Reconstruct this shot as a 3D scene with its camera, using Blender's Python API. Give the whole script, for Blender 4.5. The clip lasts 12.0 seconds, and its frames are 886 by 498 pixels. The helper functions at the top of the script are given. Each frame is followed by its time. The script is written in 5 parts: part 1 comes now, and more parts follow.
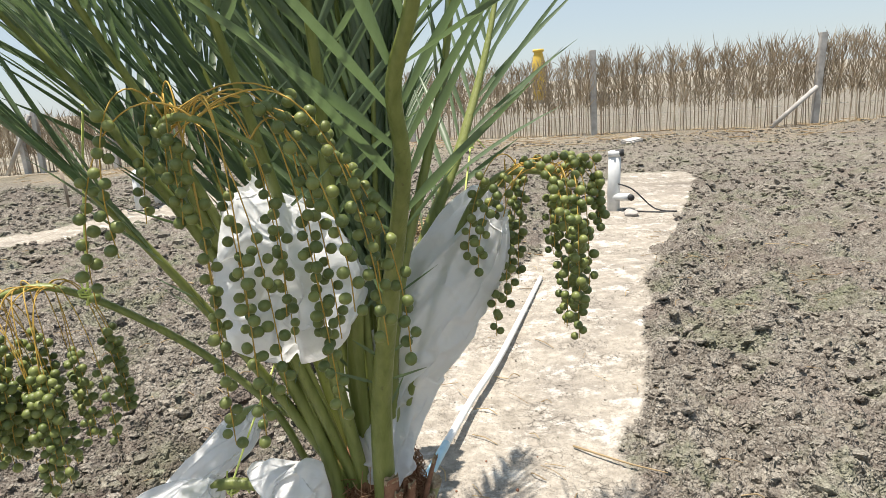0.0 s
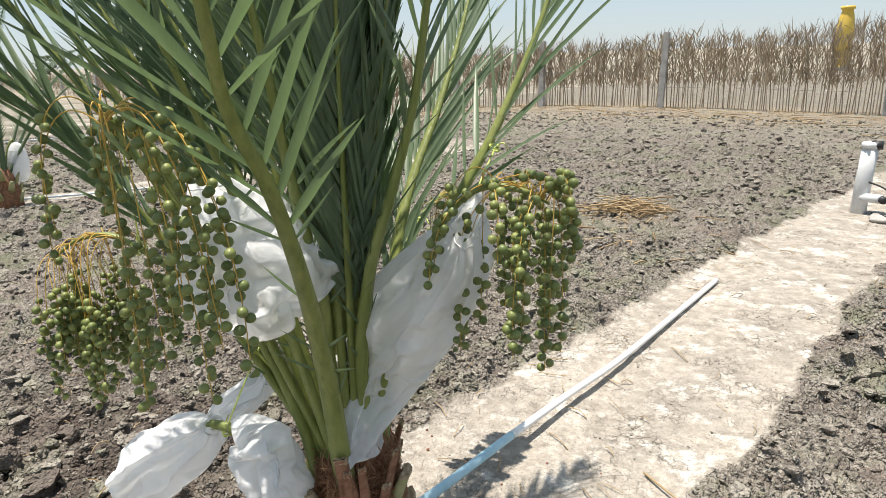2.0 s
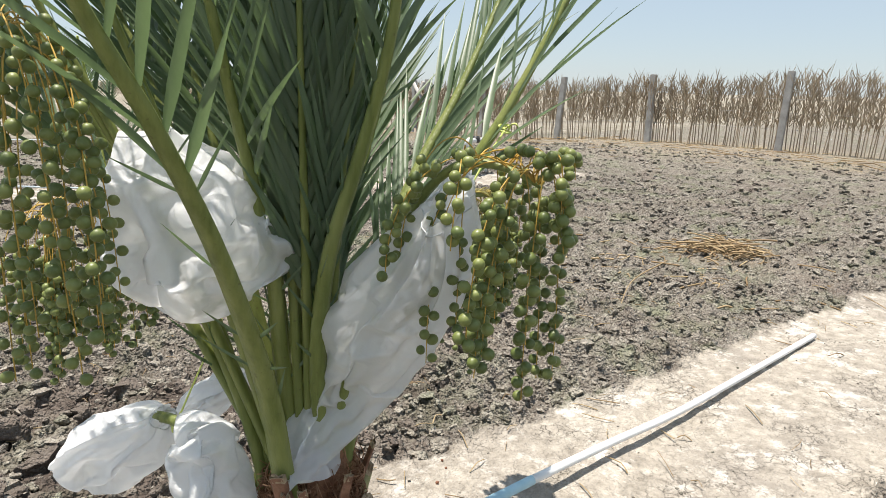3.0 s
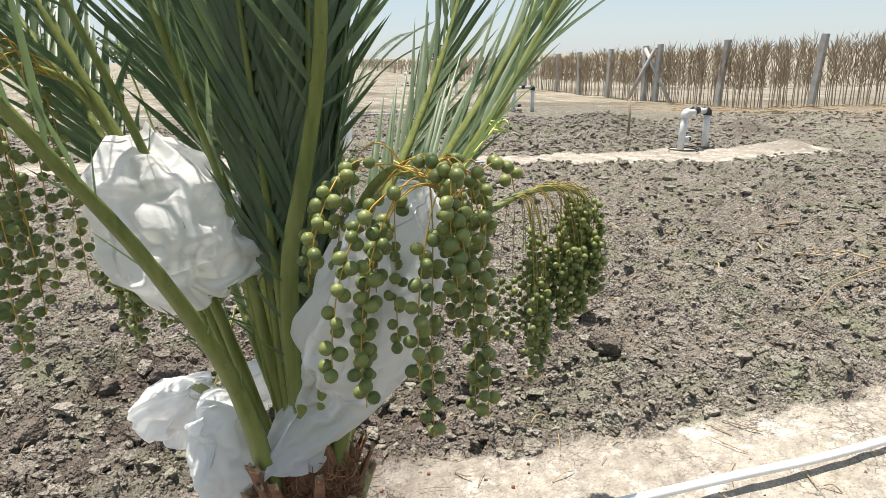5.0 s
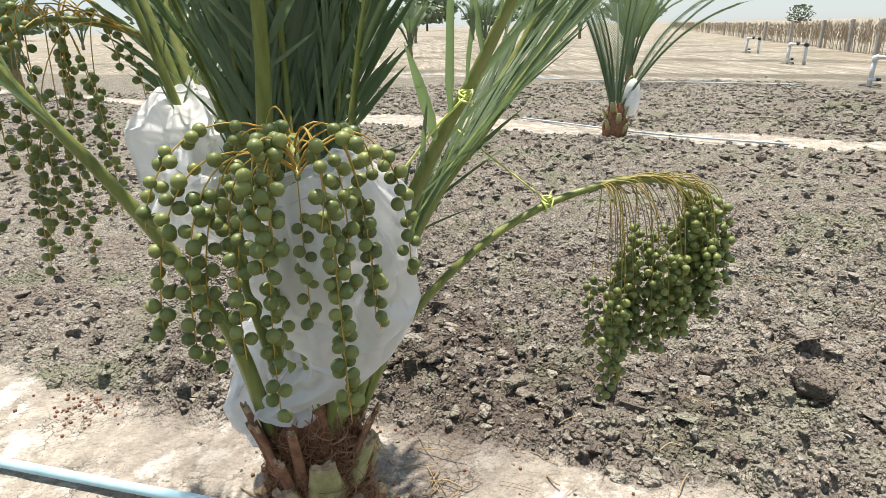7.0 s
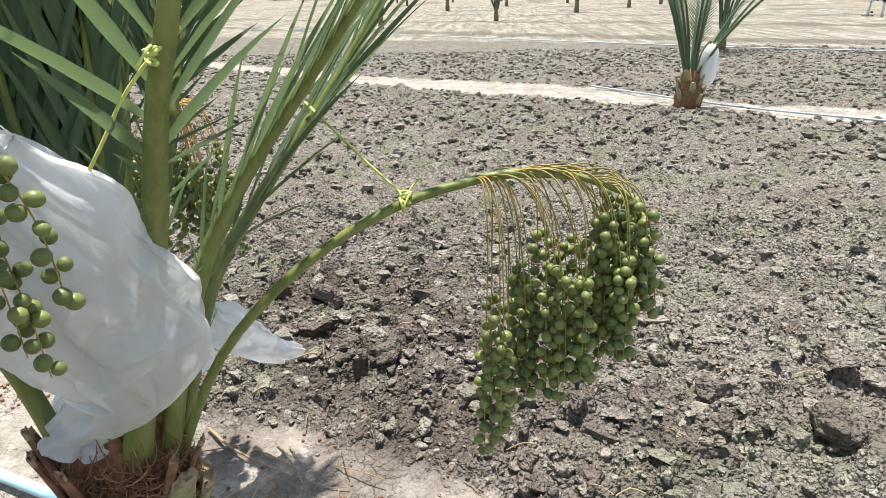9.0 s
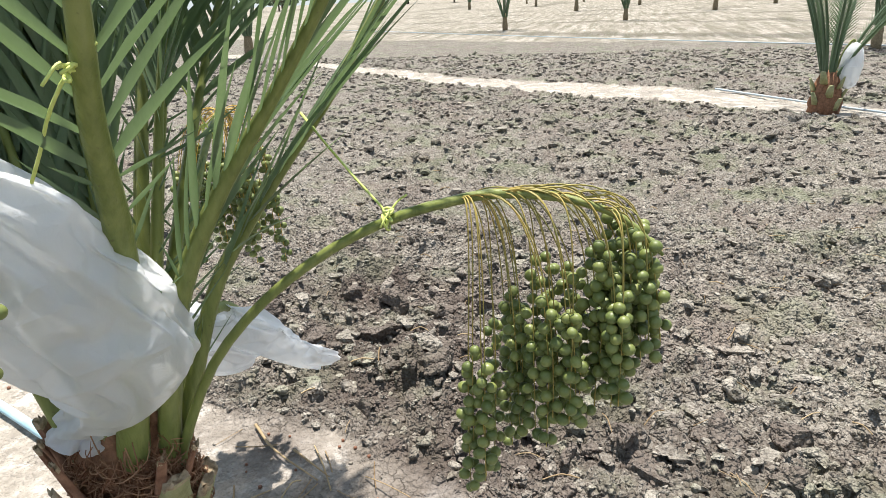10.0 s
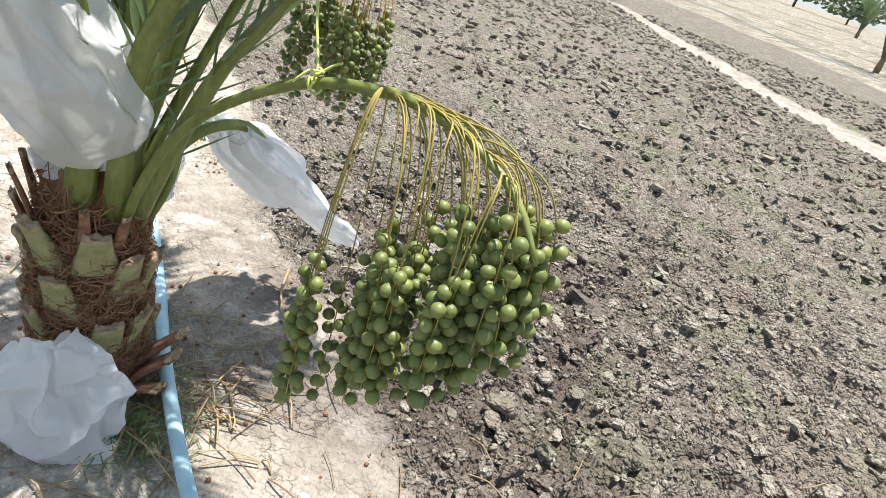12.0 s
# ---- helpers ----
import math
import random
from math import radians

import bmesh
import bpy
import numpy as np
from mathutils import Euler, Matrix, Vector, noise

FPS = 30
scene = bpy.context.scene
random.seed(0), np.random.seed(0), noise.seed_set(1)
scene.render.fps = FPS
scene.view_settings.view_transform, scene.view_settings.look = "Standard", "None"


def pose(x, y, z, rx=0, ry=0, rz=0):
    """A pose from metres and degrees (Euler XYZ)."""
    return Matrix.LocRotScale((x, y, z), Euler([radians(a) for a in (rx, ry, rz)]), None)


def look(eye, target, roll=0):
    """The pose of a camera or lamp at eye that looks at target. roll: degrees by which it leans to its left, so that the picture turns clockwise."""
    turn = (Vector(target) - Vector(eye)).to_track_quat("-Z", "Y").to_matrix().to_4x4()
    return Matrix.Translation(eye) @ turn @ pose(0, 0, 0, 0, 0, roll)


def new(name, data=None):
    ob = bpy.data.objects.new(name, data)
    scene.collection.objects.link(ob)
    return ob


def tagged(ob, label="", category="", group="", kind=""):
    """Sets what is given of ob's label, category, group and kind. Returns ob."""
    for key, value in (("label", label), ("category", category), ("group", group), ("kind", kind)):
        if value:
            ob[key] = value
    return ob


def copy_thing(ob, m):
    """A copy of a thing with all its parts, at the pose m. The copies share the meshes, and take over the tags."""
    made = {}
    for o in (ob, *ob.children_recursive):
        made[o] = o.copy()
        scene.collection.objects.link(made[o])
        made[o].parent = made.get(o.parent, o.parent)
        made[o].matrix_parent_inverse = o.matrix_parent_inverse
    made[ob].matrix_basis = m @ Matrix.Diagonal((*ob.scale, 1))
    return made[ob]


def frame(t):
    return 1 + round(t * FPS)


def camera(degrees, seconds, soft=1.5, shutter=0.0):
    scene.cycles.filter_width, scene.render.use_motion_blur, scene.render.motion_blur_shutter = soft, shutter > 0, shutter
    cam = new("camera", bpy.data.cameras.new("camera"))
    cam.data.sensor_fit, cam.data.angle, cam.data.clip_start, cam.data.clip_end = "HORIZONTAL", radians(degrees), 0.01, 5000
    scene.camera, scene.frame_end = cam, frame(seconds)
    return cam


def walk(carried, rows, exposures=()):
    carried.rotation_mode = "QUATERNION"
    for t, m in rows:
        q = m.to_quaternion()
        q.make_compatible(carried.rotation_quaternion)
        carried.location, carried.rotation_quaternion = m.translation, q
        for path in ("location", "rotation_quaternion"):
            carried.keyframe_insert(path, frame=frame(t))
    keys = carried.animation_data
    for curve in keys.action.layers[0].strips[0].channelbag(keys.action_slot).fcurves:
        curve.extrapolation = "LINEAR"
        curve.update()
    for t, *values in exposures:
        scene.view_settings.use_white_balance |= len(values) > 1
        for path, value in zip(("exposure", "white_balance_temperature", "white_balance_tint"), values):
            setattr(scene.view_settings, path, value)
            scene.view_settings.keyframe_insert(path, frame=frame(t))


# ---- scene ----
cam = camera(69.0, 12.0, soft=0.6)
PATH = [
    (0, (0.347, -1.504, 1.482), (0.182, 0.430, 0.998), -4.2),
    (0.5, (0.434, -1.453, 1.511), (0.114, 0.432, 0.923), -0.6),
    (1, (0.537, -1.411, 1.526), (0.070, 0.439, 0.926), -2.2),
    (1.5, (0.772, -1.320, 1.533), (0.086, 0.467, 0.953), -2.0),
    (2, (0.938, -1.300, 1.561), (0.051, 0.398, 0.986), -1.9),
    (2.5, (0.994, -1.124, 1.496), (0.092, 0.607, 1.060), 1.8),
    (3, (1.030, -0.969, 1.413), (-0.123, 0.591, 0.926), 1.3),
    (3.2, (1.072, -0.946, 1.443), (-0.066, 0.632, 0.980), 1.3),
    (4.8, (1.321, -0.575, 1.473), (-0.288, 0.462, 0.893), -1.9),
    (5, (1.294, -0.513, 1.460), (-0.325, 0.511, 0.885), -1.3),
    (5.5, (1.250, -0.339, 1.433), (-0.451, 0.508, 0.810), 0.5),
    (6, (1.274, -0.203, 1.422), (-0.485, 0.500, 0.782), -2.3),
    (6.5, (1.338, -0.034, 1.427), (-0.547, 0.316, 0.858), -1.6),
    (6.7, (1.389, 0.049, 1.441), (-0.507, 0.226, 0.828), -1.8),
    (8.3, (1.146, 0.301, 1.419), (-0.713, 0.385, 0.685), 0.1),
    (8.5, (1.124, 0.369, 1.420), (-0.732, 0.442, 0.679), -1.1),
    (9, (1.024, 0.630, 1.388), (-0.827, 0.485, 0.645), -1.5),
    (9.5, (0.988, 0.798, 1.409), (-0.803, 0.390, 0.617), -2.9),
    (10, (0.907, 0.852, 1.387), (-0.886, 0.344, 0.660), -2.9),
    (10.5, (0.744, 0.917, 1.349), (-0.935, 0.326, 0.437), 4.0),
    (11, (0.628, 0.954, 1.351), (-0.980, 0.382, 0.307), 13.3),
    (11.5, (0.573, 1.037, 1.353), (-0.966, 0.318, 0.298), 16.8),
    (12, (0.509, 1.252, 1.333), (-0.893, 0.183, 0.391), 18.0),
]
walk(cam, [(t, look(eye, target, roll)) for t, eye, target, roll in PATH], exposures=[(0, 0.71, 6720, 10), (3, 0.7, 6620, 10), (6.5, 0.82, 6820, 10), (8.5, 0.88, 6400, 10), (12, 0.96, 6450, 10)])

# ---------------------------------------------------------------- light and exposure
SUN_EL, SUN_AZ = 79.0, 192.0          # height of the sun, and its bearing from +x towards +y, in degrees
world = bpy.data.worlds.new("world")
scene.world = world
world.use_nodes = True
wn, wl = world.node_tree.nodes, world.node_tree.links
sky = wn.new("ShaderNodeTexSky")
sky.sky_type = "NISHITA"
sky.sun_disc = False
sky.sun_elevation = radians(SUN_EL)
sky.sun_rotation = radians(90 - SUN_AZ)
sky.air_density, sky.dust_density, sky.ozone_density = 1.0, 0.3, 1.5
haze = wn.new("ShaderNodeMix")
haze.data_type = "RGBA"
haze.inputs["Factor"].default_value = 0.72
haze.inputs["B"].default_value = (3.75, 4.5, 5.25, 1)
wl.new(sky.outputs[0], haze.inputs["A"])
wl.new(haze.outputs["Result"], wn["Background"].inputs[0])
wn["Background"].inputs[1].default_value = 0.09
sun = new("sun", bpy.data.lights.new("sun", "SUN"))
sun.data.energy, sun.data.angle, sun.data.color = 5.0, radians(0.8), (1.0, 0.945, 0.87)
sun.matrix_world = look((math.cos(radians(SUN_EL)) * math.cos(radians(SUN_AZ)) * 20, math.cos(radians(SUN_EL)) * math.sin(radians(SUN_AZ)) * 20, math.sin(radians(SUN_EL)) * 20), (0, 0, 0))

# ---------------------------------------------------------------- small tools
rng = np.random.default_rng(7)


def lattice(ix, iy, iz, seed):
    h = (ix.astype(np.int64) * 374761393 + iy.astype(np.int64) * 668265263 + iz.astype(np.int64) * 2147483647 + seed * 1274126177) & 0xFFFFFFFF
    h = ((h ^ (h >> 13)) * 1274126177) & 0xFFFFFFFF
    h = ((h ^ (h >> 16)) * 2246822519) & 0xFFFFFFFF
    return ((h ^ (h >> 15)) & 0xFFFFFF) / float(0xFFFFFF)


def vnoise(x, y, z=None, seed=0):
    """Smooth value noise in -1..1."""
    z = np.zeros_like(x) if z is None else z
    ix, iy, iz = np.floor(x), np.floor(y), np.floor(z)
    fx, fy, fz = x - ix, y - iy, z - iz
    fx, fy, fz = [f * f * (3 - 2 * f) for f in (fx, fy, fz)]
    out = 0
    for a in (0, 1):
        for b in (0, 1):
            for c in (0, 1):
                w = (fx if a else 1 - fx) * (fy if b else 1 - fy) * (fz if c else 1 - fz)
                out = out + w * lattice(ix + a, iy + b, iz + c, seed)
    return out * 2 - 1


def cells(x, y, seed=0):
    """Distance to the nearest and the second feature point, and that cell's random value."""
    ix, iy = np.floor(x), np.floor(y)
    d1, d2, val = np.full(x.shape, 9.0), np.full(x.shape, 9.0), np.zeros(x.shape)
    zero = np.zeros_like(x)
    for a in (-1, 0, 1):
        for b in (-1, 0, 1):
            px = ix + a + lattice(ix + a, iy + b, zero, seed)
            py = iy + b + lattice(ix + a, iy + b, zero, seed + 1)
            d = np.hypot(px - x, py - y)
            v = lattice(ix + a, iy + b, zero, seed + 2)
            closer = d < d1
            d2 = np.where(closer, d1, np.minimum(d2, d))
            val = np.where(closer, v, val)
            d1 = np.where(closer, d, d1)
    return d1, d2, val


def sstep(a, b, x):
    t = np.clip((x - a) / (b - a), 0, 1)
    return t * t * (3 - 2 * t)


def mesh_of(name, verts, faces, mat, smooth=True):
    me = bpy.data.meshes.new(name)
    me.from_pydata([tuple(v) for v in verts], [], [tuple(f) for f in faces])
    if smooth:
        me.polygons.foreach_set("use_smooth", [True] * len(me.polygons))
    if mat:
        me.materials.append(mat)
    me.update()
    return me


def piece(name, me, parent=None, m=None, label=""):
    ob = new(name, me)
    if parent is not None:
        ob.parent = parent
    if m is not None:
        ob.matrix_basis = m
    if label:
        tagged(ob, label)
    return ob


def empty(name, place=(0, 0, 0)):
    ob = new(name)
    ob.empty_display_size = 0.1
    ob.location = place
    return ob


def spline(points, n):
    """n points along a smooth curve through the given ones (Catmull-Rom)."""
    p = np.array(points, float)
    p = np.vstack([2 * p[0] - p[1], p, 2 * p[-1] - p[-2]])
    seg = len(p) - 3
    out = []
    for k in np.linspace(0, seg - 1e-6, n):
        i, t = int(k), k - int(k)
        a, b, c, d = p[i:i + 4]
        out.append(0.5 * (2 * b + (c - a) * t + (2 * a - 5 * b + 4 * c - d) * t * t + (3 * b - a - 3 * c + d) * t ** 3))
    return np.array(out)


def unit(v):
    v = np.asarray(v, float)
    return v / (np.linalg.norm(v, axis=-1, keepdims=True) + 1e-12)


def tube(path, radius, sides=8, flat=None, up=(0, 0, 1), cap=True):
    """Vertices and faces of a tube along a path; flat: (a, b) scales across and along the up direction."""
    path = np.asarray(path, float)
    n = len(path)
    r = np.broadcast_to(np.asarray(radius, float), (n,))
    tan = unit(np.gradient(path, axis=0))
    side = np.cross(tan, np.asarray(up, float))
    weak = np.linalg.norm(side, axis=1) < 0.15
    side[weak] = np.cross(tan[weak], (1.0, 0.2, 0.0))
    side = unit(side)
    for i in range(1, n):
        if side[i] @ side[i - 1] < 0:
            side[i] *= -1
    nor = np.cross(side, tan)
    fa, fb = flat if flat else (1, 1)
    ang = np.arange(sides) * 2 * np.pi / sides
    v = (path[:, None, :] + r[:, None, None] * (fa * np.cos(ang)[None, :, None] * side[:, None, :] + fb * np.sin(ang)[None, :, None] * nor[:, None, :])).reshape(-1, 3)
    f = [(i * sides + k, i * sides + (k + 1) % sides, (i + 1) * sides + (k + 1) % sides, (i + 1) * sides + k) for i in range(n - 1) for k in range(sides)]
    if cap:
        f.append(tuple(range(sides))[::-1])
        f.append(tuple((n - 1) * sides + k for k in range(sides)))
    return v, f


class Heap:
    """Gathers many small shapes into one mesh."""

    def __init__(self):
        self.v, self.f, self.n = [], [], 0

    def add(self, v, f):
        self.v.append(np.asarray(v, float))
        self.f += [tuple(i + self.n for i in q) for q in f]
        self.n += len(v)

    def mesh(self, name, mat, smooth=True):
        return mesh_of(name, np.vstack(self.v), self.f, mat, smooth)


def box_shape(sx, sy, sz, bevel=0.0, m=None, wobble=0.0):
    bm = bmesh.new()
    bmesh.ops.create_cube(bm, size=1.0)
    bmesh.ops.scale(bm, vec=(sx, sy, sz), verts=bm.verts)
    if bevel:
        bmesh.ops.bevel(bm, geom=bm.edges[:], offset=bevel, segments=2, affect="EDGES")
    if m is not None:
        bmesh.ops.transform(bm, matrix=m, verts=bm.verts)
    v = np.array([x.co[:] for x in bm.verts])
    bm.verts.index_update()
    f = [tuple(x.index for x in q.verts) for q in bm.faces]
    bm.free()
    return v, f


def ico(sub=1):
    bm = bmesh.new()
    bmesh.ops.create_icosphere(bm, subdivisions=sub, radius=1.0)
    v = np.array([x.co[:] for x in bm.verts])
    bm.verts.index_update()
    f = [tuple(x.index for x in q.verts) for q in bm.faces]
    bm.free()
    return v, f


# ---------------------------------------------------------------- materials
class Mat:
    """A node material with short calls for the usual nodes."""

    def __init__(self, name, rough=0.6, metal=0.0, spec=0.5):
        self.m = bpy.data.materials.new(name)
        self.m.use_nodes = True
        self.t = self.m.node_tree
        self.p = self.t.nodes["Principled BSDF"]
        self.p.inputs["Roughness"].default_value = rough
        self.p.inputs["Metallic"].default_value = metal
        self.p.inputs["Specular IOR Level"].default_value = spec
        self.pos = self.node("ShaderNodeNewGeometry").outputs["Position"]
        self.obj = self.node("ShaderNodeTexCoord").outputs["Object"]

    def node(self, kind, **props):
        n = self.t.nodes.new(kind)
        for k, v in props.items():
            setattr(n, k, v)
        return n

    def link(self, a, b):
        self.t.links.new(a, b)

    def scaled(self, vec, s):
        n = self.node("ShaderNodeMapping")
        n.inputs["Scale"].default_value = s
        self.link(vec, n.inputs["Vector"])
        return n.outputs[0]

    def noise(self, scale, detail=4, rough=0.6, vec=None, dist=0.0):
        n = self.node("ShaderNodeTexNoise")
        n.inputs["Scale"].default_value = scale
        n.inputs["Detail"].default_value = detail
        n.inputs["Roughness"].default_value = rough
        n.inputs["Distortion"].default_value = dist
        self.link(vec if vec is not None else self.pos, n.inputs["Vector"])
        return n.outputs["Fac"]

    def color_noise(self, scale):
        n = self.node("ShaderNodeTexNoise")
        n.inputs["Scale"].default_value = scale
        self.link(self.pos, n.inputs["Vector"])
        return n.outputs["Color"]

    def voronoi(self, scale, feature="F1", out="Distance", vec=None):
        n = self.node("ShaderNodeTexVoronoi", feature=feature)
        n.inputs["Scale"].default_value = scale
        self.link(vec if vec is not None else self.pos, n.inputs["Vector"])
        return n.outputs[out]

    def ramp(self, fac, stops, interp="LINEAR"):
        n = self.node("ShaderNodeValToRGB")
        n.color_ramp.interpolation = interp
        e = n.color_ramp.elements
        while len(e) < len(stops):
            e.new(0.5)
        for k, (at, col) in enumerate(stops):
            e[k].position = at
            e[k].color = (*col, 1) if len(col) == 3 else col
        self.link(fac, n.inputs[0])
        return n.outputs[0]

    def grey(self, fac, a, b, lo=0.0, hi=1.0):
        n = self.node("ShaderNodeMapRange")
        for k, v in zip(("From Min", "From Max", "To Min", "To Max"), (a, b, lo, hi)):
            n.inputs[k].default_value = v
        self.link(fac, n.inputs["Value"])
        return n.outputs[0]

    def mix(self, fac, a, b, blend="MIX"):
        n = self.node("ShaderNodeMix", data_type="RGBA", blend_type=blend)
        for sock, val in ((n.inputs["Factor"], fac), (n.inputs["A"], a), (n.inputs["B"], b)):
            if isinstance(val, (int, float)):
                sock.default_value = val
            elif isinstance(val, tuple):
                sock.default_value = (*val, 1)
            else:
                self.link(val, sock)
        return n.outputs["Result"]

    def math(self, op, a, b=0.0):
        n = self.node("ShaderNodeMath", operation=op)
        for sock, val in zip(n.inputs, (a, b)):
            if isinstance(val, (int, float)):
                sock.default_value = val
            else:
                self.link(val, sock)
        return n.outputs[0]

    def attr(self, name):
        return self.node("ShaderNodeAttribute", attribute_name=name).outputs["Fac"]

    def chance(self):
        return self.node("ShaderNodeObjectInfo").outputs["Random"]

    def island(self):
        return self.node("ShaderNodeNewGeometry").outputs["Random Per Island"]

    def color(self, sock):
        self.link(sock, self.p.inputs["Base Color"])

    def rough(self, sock):
        self.link(sock, self.p.inputs["Roughness"])

    def bump(self, height, dist=0.01, strength=1.0):
        n = self.node("ShaderNodeBump")
        n.inputs["Strength"].default_value = strength
        n.inputs["Distance"].default_value = dist
        self.link(height, n.inputs["Height"])
        self.link(n.outputs[0], self.p.inputs["Normal"])

    def thin(self, amount, color):
        """Lets a share of the light through a thin leaf or cloth."""
        tr = self.node("ShaderNodeBsdfTranslucent")
        if isinstance(color, tuple):
            tr.inputs["Color"].default_value = (*color, 1)
        else:
            self.link(color, tr.inputs["Color"])
        mx = self.node("ShaderNodeMixShader")
        mx.inputs[0].default_value = amount
        self.link(self.p.outputs[0], mx.inputs[1])
        self.link(tr.outputs[0], mx.inputs[2])
        self.link(mx.outputs[0], self.t.nodes["Material Output"].inputs["Surface"])
        return mx


def soil_tint(a):
    """The clay's colour: crumb by crumb, with lighter dry crusts and greenish and brownish patches."""
    c = a.ramp(a.noise(9, 5, 0.65), [(0.3, (0.12, 0.102, 0.086)), (0.5, (0.22, 0.195, 0.164)), (0.7, (0.36, 0.328, 0.28))])
    crumb = a.node("ShaderNodeTexVoronoi")
    crumb.inputs["Scale"].default_value = 46
    a.link(a.pos, crumb.inputs["Vector"])
    sep = a.node("ShaderNodeSeparateColor")
    a.link(crumb.outputs["Color"], sep.inputs[0])
    c = a.mix(a.grey(sep.outputs[0], 0.35, 1.0, 0.0, 0.75), c, (0.376, 0.346, 0.298))
    c = a.mix(a.grey(sep.outputs[1], 0.5, 1.0, 0.0, 0.6), c, (0.116, 0.098, 0.083))
    fine = a.voronoi(105, out="Color")
    fsep = a.node("ShaderNodeSeparateColor")
    a.link(fine, fsep.inputs[0])
    c = a.mix(a.grey(fsep.outputs[0], 0.55, 1.0, 0.0, 0.6), c, (0.448, 0.416, 0.36))
    c = a.mix(a.grey(fsep.outputs[1], 0.55, 1.0, 0.0, 0.7), c, (0.092, 0.076, 0.064))
    c = a.mix(a.grey(a.noise(2.2, 5, 0.65), 0.5, 0.62, 0, 0.55), c, (0.188, 0.212, 0.128))
    c = a.mix(a.grey(a.noise(1.3, 3, 0.6), 0.5, 0.66, 0, 0.5), c, (0.216, 0.172, 0.148))
    broad = a.noise(3.4, 6, 0.7)
    c = a.mix(a.grey(broad, 0.5, 0.68, 0, 0.45), c, (0.11, 0.095, 0.08))
    c = a.mix(a.grey(broad, 0.46, 0.32, 0, 0.35), c, (0.36, 0.335, 0.29))
    return c


def soil_relief(a):
    """Crumbs of one and of half a centimetre with crevices between them, in metres."""
    warp = a.mix(0.02, a.pos, a.color_noise(22))
    h = a.math("MULTIPLY", a.voronoi(58, vec=warp), -0.024)
    h = a.math("ADD", h, a.math("MULTIPLY", a.voronoi(120, vec=warp), -0.010))
    h = a.math("ADD", h, a.math("MULTIPLY", a.voronoi(17, vec=warp), -0.03))
    return a.math("ADD", h, a.math("MULTIPLY", a.noise(26, 5, 0.7), 0.02))


def make_soil():
    a = Mat("soil", 0.95, spec=0.15)
    clay = soil_tint(a)
    sand = a.ramp(a.noise(14, 5, 0.65), [(0.3, (0.25, 0.222, 0.184)), (0.55, (0.385, 0.347, 0.295)), (0.75, (0.52, 0.475, 0.415))])
    sand = a.mix(a.grey(a.noise(2.1, 5, 0.65), 0.47, 0.62, 0, 0.7), sand, (0.26, 0.232, 0.2))
    sand = a.mix(a.grey(a.noise(4.3, 6, 0.72), 0.53, 0.64, 0, 0.75), sand, (0.68, 0.64, 0.58))
    speck = a.voronoi(62)
    sand = a.mix(a.math("MULTIPLY", a.grey(speck, 0.12, 0.2, 1, 0), a.grey(a.noise(7, 3), 0.45, 0.6, 0, 0.7)), sand, (0.17, 0.135, 0.105))
    crack = a.voronoi(23, "DISTANCE_TO_EDGE", vec=a.mix(0.03, a.mix(0.07, a.pos, a.color_noise(9)), a.color_noise(60)))
    crackmask = a.math("MULTIPLY", a.grey(crack, 0.0, 0.04, 1, 0), a.grey(a.noise(2.7, 3), 0.49, 0.62))
    sand = a.mix(a.math("MULTIPLY", crackmask, 0.6), sand, (0.13, 0.105, 0.085))
    dry = a.ramp(a.noise(20, 4, 0.7), [(0.3, (0.3, 0.24, 0.165)), (0.7, (0.44, 0.37, 0.27))])
    edge = a.grey(a.math("ADD", a.attr("sand"), a.grey(a.noise(16, 4, 0.7), 0, 1, -0.35, 0.35)), 0.35, 0.65)
    col = a.mix(edge, clay, sand)
    col = a.mix(a.math("MULTIPLY", a.attr("litter"), a.grey(a.noise(6, 4, 0.7), 0.4, 0.62)), col, dry)
    # damp soil and the painted shade of the fronds, both as one dark colour
    col = a.mix(a.math("MULTIPLY", a.attr("damp_shade"), 0.8), col, (0.088, 0.068, 0.058))
    turned = a.node("ShaderNodeMapping")
    turned.inputs["Rotation"].default_value = (0, 0, radians(-57))
    turned.inputs["Scale"].default_value = (0.3, 3.4, 1.0)
    a.link(a.pos, turned.inputs["Vector"])
    furrow = a.noise(1.0, 7, 0.72, vec=turned.outputs[0])
    col = a.mix(a.math("MULTIPLY", a.attr("far"), a.grey(furrow, 0.42, 0.58, 0, 0.9)), col, (0.15, 0.14, 0.10))
    col = a.mix(a.math("MULTIPLY", a.attr("far"), a.grey(a.noise(0.6, 5, 0.7), 0.44, 0.64, 0, 0.75)), col, (0.21, 0.185, 0.145))
    a.color(col)
    h = a.math("MULTIPLY", soil_relief(a), a.grey(edge, 0, 1, 1.0, 0.42))
    h = a.math("SUBTRACT", h, a.math("MULTIPLY", crackmask, a.math("MULTIPLY", edge, 0.007)))
    a.bump(h, 1.0, 1.0)
    return a.m


def make_clod(name="clod", damp_shade=0.0):
    a = Mat(name, 0.95, spec=0.12)
    c = soil_tint(a)
    c = a.mix(a.grey(a.island(), 0.4, 1, 0, 0.3), c, (0.15, 0.126, 0.106))
    c = a.mix(a.grey(a.island(), 0.5, 0.0, 0, 0.6), c, (0.40, 0.365, 0.31))
    c = a.mix(damp_shade, c, (0.125, 0.1, 0.086))
    a.color(c)
    a.bump(soil_relief(a), 0.8, 1.0)
    return a.m


